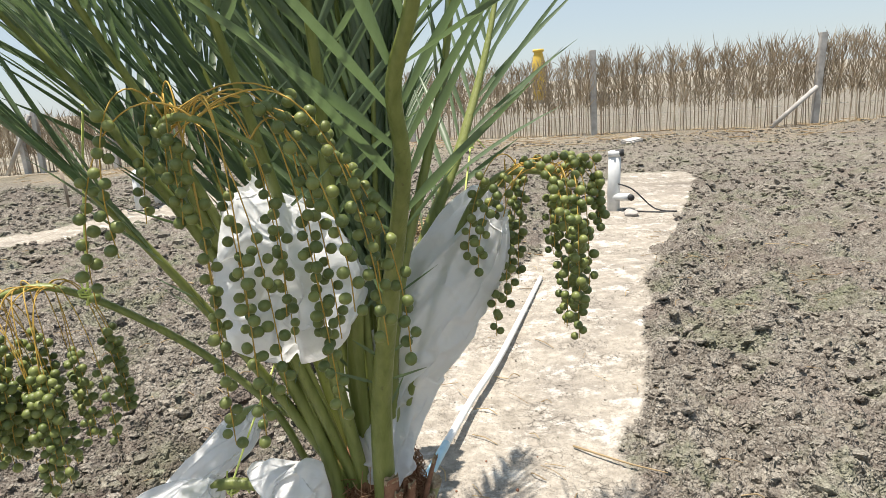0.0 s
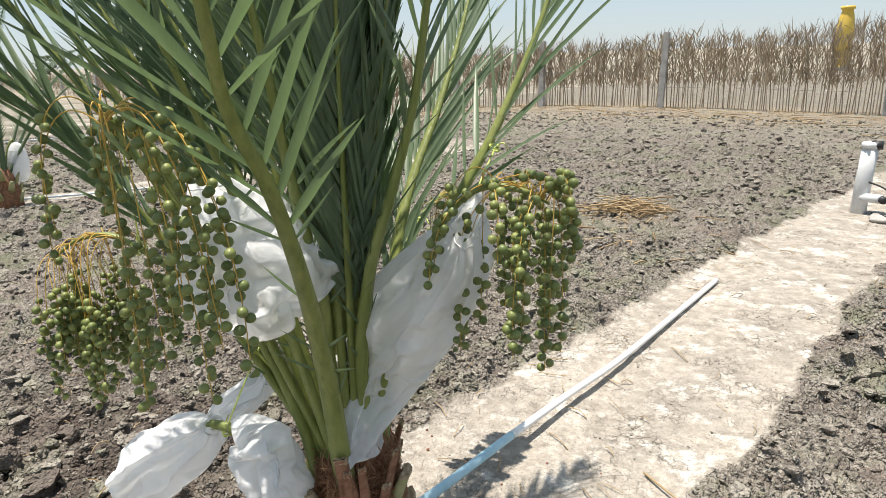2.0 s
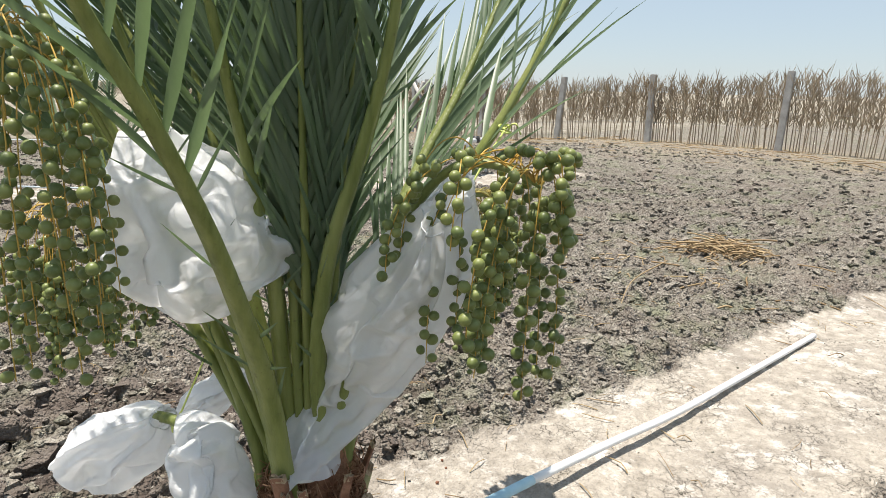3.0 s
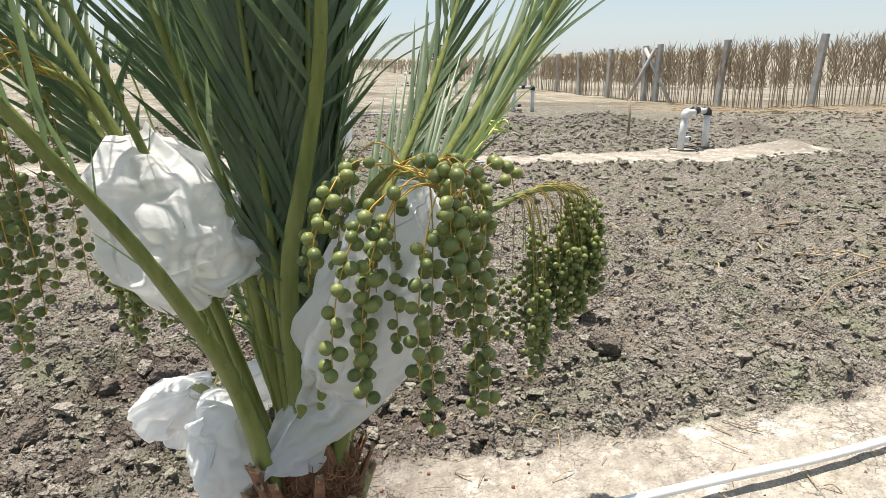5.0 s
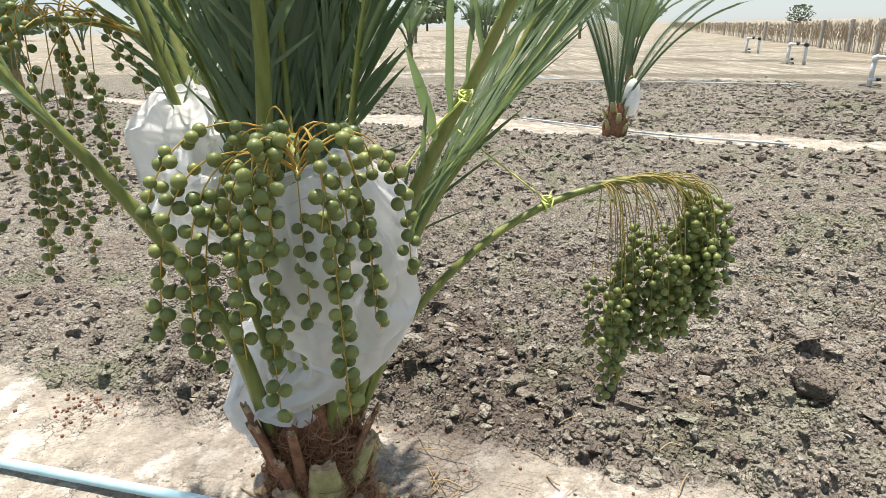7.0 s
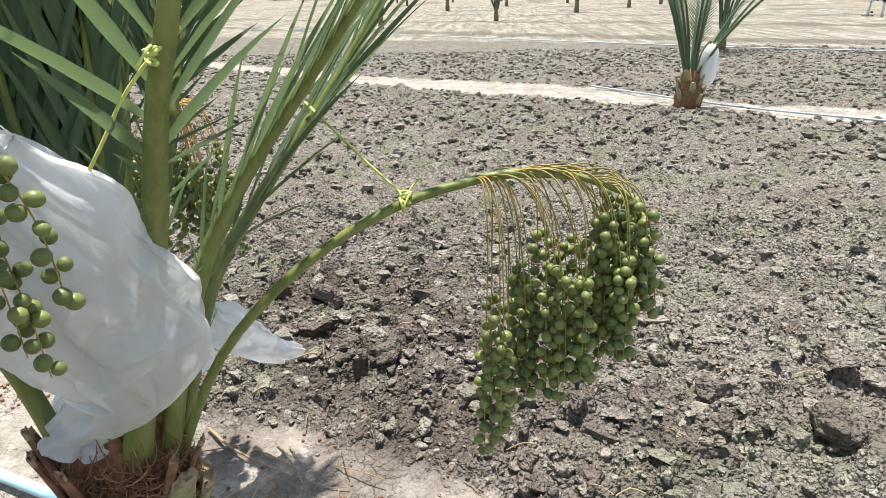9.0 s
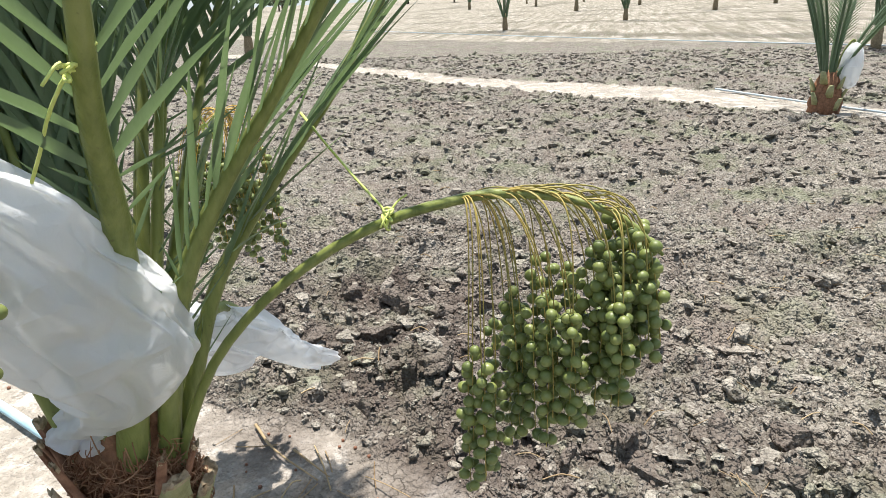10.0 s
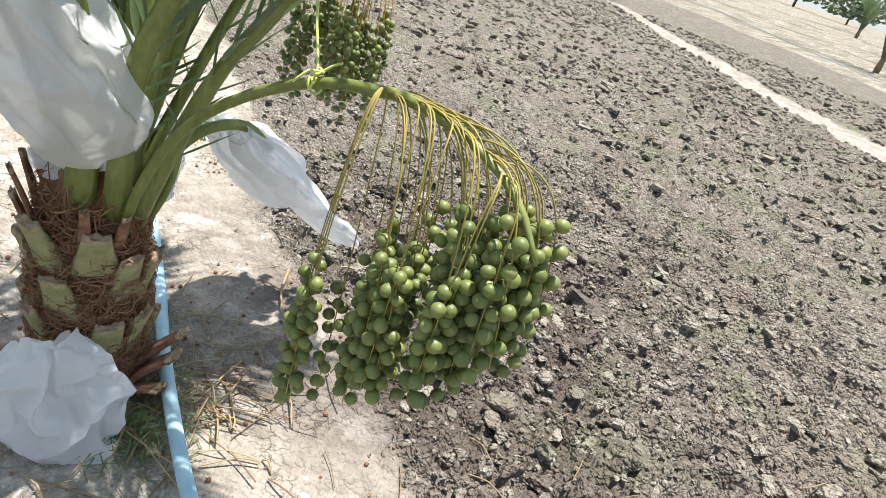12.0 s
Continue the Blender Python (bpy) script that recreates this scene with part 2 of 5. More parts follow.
def make_leaf():
    a = Mat("palm_leaf", 0.42, spec=0.45)
    streak = a.noise(1.0, 3, 0.6, vec=a.scaled(a.obj, (90, 90, 4)))
    c = a.ramp(streak, [(0.3, (0.092, 0.138, 0.074)), (0.7, (0.17, 0.228, 0.136))])
    c = a.mix(a.grey(a.island(), 0, 1, 0, 0.55), c, (0.11, 0.16, 0.092))
    c = a.mix(a.grey(a.noise(2.3, 3), 0.5, 0.75, 0, 0.4), c, (0.11, 0.145, 0.07))
    c = a.mix(a.grey(a.chance(), 0, 1, 0, 0.5), c, (0.10, 0.14, 0.082))
    a.color(c)
    a.thin(0.28, (0.19, 0.29, 0.11))
    return a.m


def make_rachis():
    a = Mat("green_stalk", 0.42, spec=0.4)
    c = a.ramp(a.noise(1.0, 4, 0.6, vec=a.scaled(a.obj, (55, 55, 3))), [(0.3, (0.125, 0.155, 0.035)), (0.7, (0.22, 0.25, 0.07))])
    c = a.mix(a.grey(a.noise(5, 3), 0.5, 0.7, 0, 0.5), c, (0.27, 0.29, 0.10))
    c = a.mix(a.grey(a.noise(90, 2), 0.66, 0.74, 0, 0.5), c, (0.09, 0.08, 0.03))
    a.color(c)
    a.bump(a.noise(1.0, 3, vec=a.scaled(a.obj, (140, 140, 10))), 0.004, 0.4)
    return a.m


def make_dry_leaf(name="dry_leaf", dark=(0.13, 0.085, 0.045), pale=(0.36, 0.27, 0.16)):
    a = Mat(name, 0.8, spec=0.15)
    c = a.ramp(a.island(), [(0.0, dark), (0.55, tuple((x + y) / 2 for x, y in zip(dark, pale))), (1.0, pale)])
    c = a.mix(a.grey(a.noise(0.5, 3), 0.4, 0.65, 0, 0.45), c, dark)
    a.color(c)
    a.thin(0.2, pale)
    return a.m


def make_date():
    a = Mat("green_date", 0.33, spec=0.5)
    c = a.mix(a.chance(), (0.088, 0.12, 0.028), (0.2, 0.225, 0.06))
    c = a.mix(a.grey(a.noise(160, 3), 0.5, 0.75, 0, 0.4), c, (0.21, 0.26, 0.1))
    c = a.mix(a.grey(a.noise(45, 3), 0.58, 0.75, 0, 0.35), c, (0.065, 0.11, 0.02))
    a.color(c)
    a.rough(a.grey(a.noise(90, 3), 0.3, 0.7, 0.36, 0.6))
    return a.m


def make_plain(name, cols, scale, rough=0.6, spec=0.4, bump=0.0, bscale=80, metal=0.0):
    a = Mat(name, rough, metal, spec)
    a.color(a.ramp(a.noise(scale, 5, 0.65), [(0.3, cols[0]), (0.7, cols[1])]))
    if bump:
        a.bump(a.noise(bscale, 5, 0.7), bump, 0.7)
    return a.m


def cells3(x, y, z, seed=0):
    """Distance to the nearest feature point in space."""
    ix, iy, iz = np.floor(x), np.floor(y), np.floor(z)
    best = np.full(x.shape, 9.0)
    for a in (-1, 0, 1):
        for b in (-1, 0, 1):
            for c in (-1, 0, 1):
                q = (ix + a, iy + b, iz + c)
                d = np.sqrt((q[0] + lattice(*q, seed) - x) ** 2 + (q[1] + lattice(*q, seed + 1) - y) ** 2 + (q[2] + lattice(*q, seed + 2) - z) ** 2)
                best = np.minimum(best, d)
    return best


def make_cloth():
    a = Mat("bag_cloth", 0.8, spec=0.15)
    c = a.ramp(a.noise(7, 4), [(0.3, (0.86, 0.865, 0.87)), (0.7, (0.92, 0.925, 0.93))])
    c = a.mix(a.grey(a.noise(14, 5, 0.7), 0.64, 0.8, 0, 0.35), c, (0.6, 0.55, 0.48))
    a.color(c)
    crease = a.voronoi(9, "DISTANCE_TO_EDGE", vec=a.mix(0.05, a.pos, a.color_noise(8)))
    h = a.math("MULTIPLY", a.grey(crease, 0.0, 0.10, 1, 0), 0.003)
    h = a.math("ADD", h, a.math("MULTIPLY", a.noise(24, 4, 0.55, dist=1.2), 0.004))
    h = a.math("ADD", h, a.math("MULTIPLY", a.noise(420, 2, 0.6), 0.0004))
    a.bump(h, 1.0, 1.0)
    mx = a.thin(0.42, (0.93, 0.945, 0.955))
    clear = a.node("ShaderNodeBsdfTransparent")
    top = a.node("ShaderNodeMixShader")
    top.inputs[0].default_value = 0.24
    a.link(mx.outputs[0], top.inputs[1])
    a.link(clear.outputs[0], top.inputs[2])
    a.link(top.outputs[0], a.t.nodes["Material Output"].inputs["Surface"])
    return a.m


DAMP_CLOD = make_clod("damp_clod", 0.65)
SOIL, CLOD, LEAF, RACHIS = make_soil(), make_clod(), make_leaf(), make_rachis()
DRY = make_dry_leaf("dry_leaf", (0.22, 0.165, 0.11), (0.58, 0.48, 0.345))
FENCE_STICK = make_dry_leaf("fence_stick", (0.36, 0.285, 0.21), (0.62, 0.52, 0.40))
STRAW = make_dry_leaf("straw", (0.24, 0.165, 0.095), (0.54, 0.42, 0.25))
DATE, CLOTH = make_date(), make_cloth()
STRAND = make_plain("strand", ((0.22, 0.225, 0.07), (0.44, 0.30, 0.07)), 14, 0.55)
ORANGE = make_plain("ripe_strand", ((0.36, 0.25, 0.06), (0.60, 0.36, 0.06)), 14, 0.55)
FIBRE = make_plain("palm_fibre", ((0.15, 0.075, 0.045), (0.36, 0.19, 0.11)), 40, 0.9, 0.1, 0.01, 160)
FAR_STUMP = make_plain("far_stump", ((0.17, 0.13, 0.08), (0.33, 0.26, 0.16)), 30, 0.9, 0.1, 0.01, 90)
BOOT = make_plain("leaf_base", ((0.23, 0.235, 0.1), (0.40, 0.38, 0.2)), 26, 0.6, 0.3, 0.006, 70)
SHEATH = make_plain("leaf_sheath", ((0.16, 0.075, 0.045), (0.36, 0.2, 0.13)), 30, 0.8, 0.15, 0.008, 90)
TANGLE = make_dry_leaf("loose_fibre", (0.2, 0.09, 0.05), (0.5, 0.31, 0.19))
CUT = make_plain("cut_wood", ((0.28, 0.19, 0.11), (0.55, 0.44, 0.3)), 60, 0.85, 0.1, 0.006, 120)
PVC = make_plain("pvc_white", ((0.52, 0.53, 0.53), (0.66, 0.67, 0.665)), 8, 0.38, 0.5, 0.001, 200)
PIPE_WHITE = make_plain("bleached_pipe", ((0.68, 0.69, 0.68), (0.82, 0.82, 0.81)), 9, 0.4, 0.4, 0.001, 200)
PVC_BLUE = make_plain("pvc_blue", ((0.30, 0.50, 0.60), (0.46, 0.66, 0.74)), 10, 0.42, 0.4, 0.001, 200)
PVC_FAR = make_plain("pvc_weathered", ((0.34, 0.41, 0.45), (0.5, 0.56, 0.59)), 3, 0.5, 0.4)
BLACK = make_plain("black_plastic", ((0.015, 0.015, 0.016), (0.04, 0.04, 0.042)), 20, 0.5)
TWINE = make_plain("twine", ((0.5, 0.58, 0.13), (0.66, 0.72, 0.24)), 60, 0.6)
CONCRETE = make_plain("post_concrete", ((0.30, 0.285, 0.265), (0.52, 0.50, 0.475)), 5, 0.9, 0.2, 0.004, 60)
WOODPOLE = make_plain("grey_pole", ((0.2, 0.16, 0.12), (0.36, 0.3, 0.24)), 7, 0.85, 0.15, 0.006, 40)
STONE = make_plain("stone", ((0.28, 0.26, 0.24), (0.44, 0.41, 0.38)), 18, 0.85, 0.2, 0.006, 70)
YELLOW = make_plain("yellow_paint", ((0.56, 0.38, 0.06), (0.70, 0.50, 0.10)), 1, 0.5)
BRANCHWOOD = make_plain("bark", ((0.09, 0.07, 0.05), (0.2, 0.16, 0.12)), 12, 0.9, 0.1)
HAZELEAF = make_plain("far_leaf", ((0.10, 0.14, 0.08), (0.17, 0.21, 0.13)), 2, 0.7, 0.2)
GRASS = make_plain("grass_blade", ((0.06, 0.11, 0.03), (0.14, 0.19, 0.06)), 30, 0.6)
TINYFRUIT = make_plain("dropped_date", ((0.12, 0.05, 0.03), (0.3, 0.14, 0.08)), 60, 0.6)

# ---------------------------------------------------------------- ground
STRIP_L = np.array([(-9.0, -22.0), (-3.4, -7.0), (-1.7, -2.65), (-1.1, -1.2), (-0.8, -0.44), (-0.56, 0.42), (-0.33, 1.09), (-0.13, 1.61), (0.22, 2.49), (0.75, 4.2), (1.5, 6.4), (2.2, 8.3)])
STRIP_R = np.array([(-7.2, -22.0), (-1.9, -7.0), (-0.3, -2.65), (0.2, -1.2), (0.45, -0.44), (0.68, 0.3), (0.85, 0.9), (1.02, 1.6), (1.22, 2.4), (1.72, 3.9), (2.75, 6.4), (3.3, 8.3)])
STRIP2_L = np.array([(-30, -29), (-17.1, -9.8), (-13.5, -5.5), (-10.6, -1.5), (-9.2, 1.5), (-7.9, 3.2), (-6.3, 5.4), (-5.0, 8.0), (-4.4, 9.2)])
STRIP2_R = np.array([(-28, -29), (-15.9, -9.2), (-12.6, -5.2), (-9.8, -1.9), (-8.1, 0.9), (-7.0, 2.8), (-5.7, 4.8), (-3.9, 7.4), (-3.2, 9.2)])


def between(x, y, left, right, soft):
    xl, xr = np.interp(y, left[:, 1], left[:, 0]), np.interp(y, right[:, 1], right[:, 0])
    end = sstep(left[-1, 1] + 0.8, left[-1, 1] - 0.4, y)
    return np.clip(sstep(-soft, soft, x - xl) * sstep(-soft, soft, xr - x), 0, 1) * end


def fence_y(x):
    return np.interp(x, (-130, -42, -29, -18, -13, -7, 5, 15), (55, 25.2, 20.8, 17.4, 16.0, 15.4, 14.5, 13.8))


def fence_top(x):
    return np.interp(x, (-42, -20, -14, -7, 3), (1.15, 1.28, 1.45, 1.65, 1.95))


MOUNDS = [(-7.4, 8.6, 0.3, 1.3), (-5.4, 9.9, 0.26, 0.7), (-4.1, 9.0, 0.16, 0.5), (4.6, 13.0, 0.06, 2.0), (8.5, 12.2, 0.2, 1.9), (-8.8, 7.6, 0.2, 1.2)]


def fence_base(x):
    """Height of the low bank on which the fence stands."""
    return np.interp(x, (-42, -20, -13, -9, -6, -1.5, 3, 8), (0.0, -0.03, -0.08, -0.1, 0.17, 0.2, 0.05, 0.0))


def soil_masks(x, y):
    wob = 0.07 * vnoise(x * 2.3, y * 2.3, seed=3) + 0.04 * vnoise(x * 7, y * 7, seed=4)
    s1 = between(x + wob, y, STRIP_L, STRIP_R, 0.1)
    s2 = between(x + wob * 2, y, STRIP2_L, STRIP2_R, 0.15)
    beyond = sstep(-12.5, -14.5, x + 0.55 * (10 - y) * 0.9 - 0.0 + wob * 6)
    row = np.abs(((x * 0.84 - y * 0.545) / 7.3) % 1.0 - 0.5)
    far_pale = beyond * (0.35 + 0.65 * sstep(0.1, 0.16, row))
    headland = sstep(8.6, 10.2, y + 0.27 * x + 2.2 * wob * 6 + 0.6 * vnoise(x * 0.5, y * 0.5, seed=5)) * 0.4
    sand = np.clip(np.maximum.reduce([s1, s2, far_pale, headland]), 0, 1)
    litter = sstep(3.6, 1.2, fence_y(x) - y + 0.8 * vnoise(x * 0.7, y * 0.7, seed=6)) * sstep(-2.0, -0.5, fence_y(x) - y)
    litter = np.maximum(litter, 0.6 * np.exp(-((x + 0.25) ** 2 + (y - 4.9) ** 2) / 0.35))
    d = np.hypot(x - 0.02, y + 0.02)
    litter = np.maximum(litter, 0.5 * np.exp(-((x + 0.1) ** 2 + (y + 0.05) ** 2) / 0.09))
    # the strongest patch (0.95), beside the palm, paints frond shade into the soil colour
    damp_shade = 0.35 * np.exp(-(((x + 1.9) / 1.1) ** 2 + ((y - 0.5) / 0.8) ** 2)) + 0.95 * np.exp(-(((x + 1.35) / 1.05) ** 2 + ((y + 0.25) / 0.85) ** 2)) + 0.7 * np.exp(-(((x + 1.2) / 0.5) ** 2 + ((y - 0.2) / 0.5) ** 2)) + 0.75 * np.exp(-(((x + 0.72) / 0.42) ** 2 + ((y - 1.05) / 0.8) ** 2)) + 0.5 * np.exp(-(((x - 2.9) / 0.7) ** 2 + ((y - 7.4) / 0.5) ** 2)) + 0.45 * np.exp(-(((x - 0.6) / 0.9) ** 2 + ((y - 9.2) / 0.35) ** 2))
    for mx, my, mh, mr in MOUNDS:
        damp_shade = np.maximum(damp_shade, 0.55 * np.exp(-((x - mx) ** 2 + (y - my) ** 2) / (mr * mr) * 1.4))
    return sand, np.clip(litter, 0, 1), np.clip(damp_shade * (0.75 + 0.5 * vnoise(x * 5, y * 5, seed=8)), 0, 1), s1, s2, np.clip(beyond + 0.5 * headland, 0, 1)


def ground_z(x, y):
    x, y = np.asarray(x, float), np.asarray(y, float)
    sand, litter, damp_shade, s1, s2, far = soil_masks(x, y)
    hard = np.clip(np.maximum(s1, s2), 0, 1)
    near = sstep(16, 5, np.hypot(x, y - 1))
    z = 0.03 * vnoise(x * 0.6, y * 0.6, seed=11) + 0.012 * vnoise(x * 2.1, y * 2.1, seed=12)
    warp = 0.25 * vnoise(x * 6, y * 6, seed=13)
    grit = 0.3 * vnoise(x * 17, y * 17, seed=21)
    d1, d2, val = cells(x * 6.5 + warp, y * 6.5 - warp, seed=20)
    e1, e2, val2 = cells(x * 15 + warp + grit, y * 15 + warp - grit, seed=30)
    g1, g2, val3 = cells(x * 33 + warp * 2 + grit, y * 33 - warp * 2 + grit, seed=40)
    patch = 0.6 + 0.5 * vnoise(x * 1.3, y * 1.3, seed=26)

    def dome(d, reach):
        return np.sqrt(np.clip(1 - (d / reach) ** 2, 0, 1))

    def chunk(a1, a2, gap):
        return np.sqrt(np.clip((a2 - a1) / gap, 0, 1))

    lump = dome(d1, 0.62) * chunk(d1, d2, 0.25) * val ** 3 * 0.10 * patch + dome(e1, 0.75) * chunk(e1, e2, 0.3) * val2 ** 2.2 * 0.05 + dome(g1, 0.8) * chunk(g1, g2, 0.4) * (0.25 + 0.75 * val3) * 0.022
    rough = lump + 0.009 * vnoise(x * 30, y * 30, seed=24) + 0.034 * vnoise(x * 4.4, y * 4.4, seed=14) * (0.6 + 0.4 * vnoise(x, y, seed=15)) - 0.03
    right = sstep(0.05, 0.5, x - np.interp(y, STRIP_R[:, 1], STRIP_R[:, 0])) * sstep(10, 8.5, y)
    ridge = np.sin((x * 0.96 - y * 0.28) * 6.283 / 0.55 + 1.3 * vnoise(x * 0.9, y * 0.9, seed=27)) * (0.7 + 0.5 * vnoise(x * 1.7, y * 1.7, seed=28))
    rough = rough + right * 0.055 * ridge
    z = z + (1 - hard) * (near * rough + 0.035) + hard * (0.004 * vnoise(x * 14, y * 14, seed=16))
    heap = np.exp(-(((x + 1.2) / 0.42) ** 2 + ((y - 0.15) / 0.45) ** 2))
    z = z + heap * 0.05 * (1 + vnoise(x * 8, y * 8, seed=17))
    for mx, my, mh, mr in MOUNDS:
        z = z + mh * np.exp(-((x - mx) ** 2 + (y - my) ** 2) / (mr * mr) * 2.2) * (1 + 0.2 * vnoise(x * 3, y * 3, seed=18))
    z = z + fence_base(x) * sstep(5.5, 0.3, np.maximum(fence_y(x) - y, 0)) + 0.02 * sstep(2.4, 0.4, np.abs(fence_y(x) - y - 0.4)) * vnoise(x * 0.8, y * 0.8, seed=19)
    return z


def axis_steps(lo, hi, fine, far, grow_lo, grow_hi):
    a, step = [hi], fine
    while a[-1] < far:
        step *= grow_hi if a[-1] < 14 else 1.13
        a.append(a[-1] + step)
    b, step = [lo], fine
    while b[-1] > -far:
        step *= grow_lo if b[-1] > -14 else 1.13
        b.append(b[-1] - step)
    return np.array(b[:0:-1] + list(np.arange(lo, hi, fine)) + a)


def build_ground():
    gx, gy = axis_steps(-2.6, 1.5, 0.0115, 900, 1.024, 1.045), axis_steps(-0.7, 2.7, 0.0115, 900, 1.045, 1.024)
    X, Y = np.meshgrid(gx, gy, indexing="ij")
    x, y = X.ravel(), Y.ravel()
    z = ground_z(x, y)
    nx, ny = len(gx), len(gy)
    i, j = np.meshgrid(np.arange(nx - 1), np.arange(ny - 1), indexing="ij")
    a = (i * ny + j).ravel()
    quads = np.stack([a, a + ny, a + ny + 1, a + 1], 1)
    me = bpy.data.meshes.new("ground")
    me.vertices.add(len(x))
    me.vertices.foreach_set("co", np.stack([x, y, z], 1).ravel())
    me.loops.add(quads.size)
    me.loops.foreach_set("vertex_index", quads.ravel())
    me.polygons.add(len(quads))
    me.polygons.foreach_set("loop_start", np.arange(0, quads.size, 4))
    me.polygons.foreach_set("use_smooth", np.ones(len(quads), bool))
    me.update(calc_edges=True)
    sand, litter, damp_shade, s1, s2, far = soil_masks(x, y)
    for name, val in (("sand", sand), ("litter", litter), ("damp_shade", damp_shade), ("far", far)):
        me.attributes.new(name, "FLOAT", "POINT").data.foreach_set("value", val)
    me.materials.append(SOIL)
    ob = new("ground", me)
    tagged(ob, "dry grey-brown ploughed clay soil with pale sandy strips", "ground", kind="structure")


build_ground()


def gz(x, y):
    return float(ground_z(np.array([x]), np.array([y]))[0])


# loose clods, thickest on the ploughed field near the palm
def clod_shape(seed, sub=1, flat=0.7, jag=0.12):
    v, f = ico(sub)
    r = np.random.default_rng(seed)
    for _ in range(8):
        n = unit(r.normal(size=3))
        cut = r.uniform(0.25, 0.7)
        over = np.maximum(v @ n - cut, 0)
        v = v - over[:, None] * n
    v = v * (1 + 0.22 * vnoise(v[:, 0] * 2.5 + seed, v[:, 1] * 2.5, v[:, 2] * 2.5, seed)[:, None])
    return v * np.array((1, r.uniform(0.7, 1.0), flat)), f


def scatter_clods(n, sub, low, mean, top, seed, share, wide=(-9, 5, -3, 9)):
    shapes = [clod_shape(k, sub, 0.45 + 0.4 * ((k * 0.618) % 1)) for k in range(16)]
    r = np.random.default_rng(seed)
    near = r.uniform(size=n) < share
    x = np.where(near, r.uniform(-3.0, 2.4, n), r.uniform(wide[0], wide[1], n))
    y = np.where(near, r.uniform(-1.2, 4.2, n), r.uniform(wide[2], wide[3], n))
    sand, _, damp_shade, s1, s2, far = soil_masks(x, y)
    keep = (sand < 0.45) | (r.uniform(size=n) < 0.03)
    x, y, sand, damp_shade = x[keep], y[keep], sand[keep], damp_shade[keep]
    n = len(x)
    size = np.minimum(low + r.exponential(mean, n), top) * np.where(damp_shade > 0.3, 1.05, 1.0)
    size = np.where(sand > 0.45, np.minimum(size, 0.009), size)
    z = ground_z(x, y) + size * 0.12
    kind = r.integers(0, len(shapes), n)
    turn = r.uniform(0, 6.283, n)
    tip = r.uniform(-0.5, 0.5, (n, 2))
    verts, faces, base = [], [], 0
    for k, (v, f) in enumerate(shapes):
        pick = np.where(kind == k)[0]
        c, s = np.cos(turn[pick]), np.sin(turn[pick])
        vx = v[None, :, 0] + tip[pick, :1] * v[None, :, 2]
        vy = v[None, :, 1] + tip[pick, 1:] * v[None, :, 2]
        vz = np.broadcast_to(v[None, :, 2], vx.shape)
        px = (vx * c[:, None] - vy * s[:, None]) * size[pick, None] + x[pick, None]
        py = (vx * s[:, None] + vy * c[:, None]) * size[pick, None] + y[pick, None]
        pz = vz * size[pick, None] + z[pick, None]
        verts.append(np.stack([px, py, pz], 2).reshape(-1, 3))
        faces.append((np.array(f)[None] + base + np.arange(len(pick))[:, None, None] * len(v)).reshape(-1, 3))
        base += len(pick) * len(v)
    verts, faces = np.vstack(verts), np.vstack(faces)
    me = bpy.data.meshes.new("loose_clods")
    me.vertices.add(len(verts))
    me.vertices.foreach_set("co", verts.ravel())
    me.loops.add(faces.size)
    me.loops.foreach_set("vertex_index", faces.ravel())
    me.polygons.add(len(faces))
    me.polygons.foreach_set("loop_start", np.arange(0, faces.size, 3))
    me.polygons.foreach_set("use_smooth", np.full(len(faces), sub > 1))
    me.update(calc_edges=True)
    me.materials.append(CLOD)
    tagged(new("loose_clods", me), "crumbled dry grey clods lying on ploughed soil", "soil clods", kind="stuff")


scatter_clods(33000, 1, 0.005, 0.005, 0.022, 5, 0.65)
scatter_clods(6000, 2, 0.014, 0.010, 0.055, 6, 0.5)
scatter_clods(15000, 1, 0.018, 0.013, 0.065, 8, 0.03)
scatter_clods(12000, 1, 0.03, 0.02, 0.1, 9, 0.0, (-15, -4, -9, 9.5))
scatter_clods(11000, 1, 0.02, 0.017, 0.09, 10, 0.0, (-8, 9, 5, 13.5))


def big_clod(x, y, size, seed, squash=0.7, damp_shade=False):
    base, bf = clod_shape(seed, 4, squash)
    x3, y3, z3 = base[:, 0], base[:, 1], base[:, 2]
    crumb = 0.26 * (0.5 - cells3(x3 * 3.0, y3 * 3.0, z3 * 3.0, seed)) + 0.16 * (0.5 - cells3(x3 * 7, y3 * 7, z3 * 7, seed + 3))
    v = base * (1 + 0.4 * vnoise(x3 * 1.8, y3 * 1.8, z3 * 1.8, seed) + crumb)[:, None]
    ob = new("soil_clod", mesh_of("soil_clod", v * size, bf, DAMP_CLOD if damp_shade else CLOD))
    ob.location = (x, y, gz(x, y) + size * squash * 0.2)
    ob.rotation_euler = (0.3 * math.sin(seed), 0.3 * math.cos(seed * 2.1), seed * 1.3)
    tagged(ob, "large crumbly clod of dark damp clay on the field" if damp_shade else "large crumbly clod of grey-brown clay on the field", "soil clod", "large clods on the field")


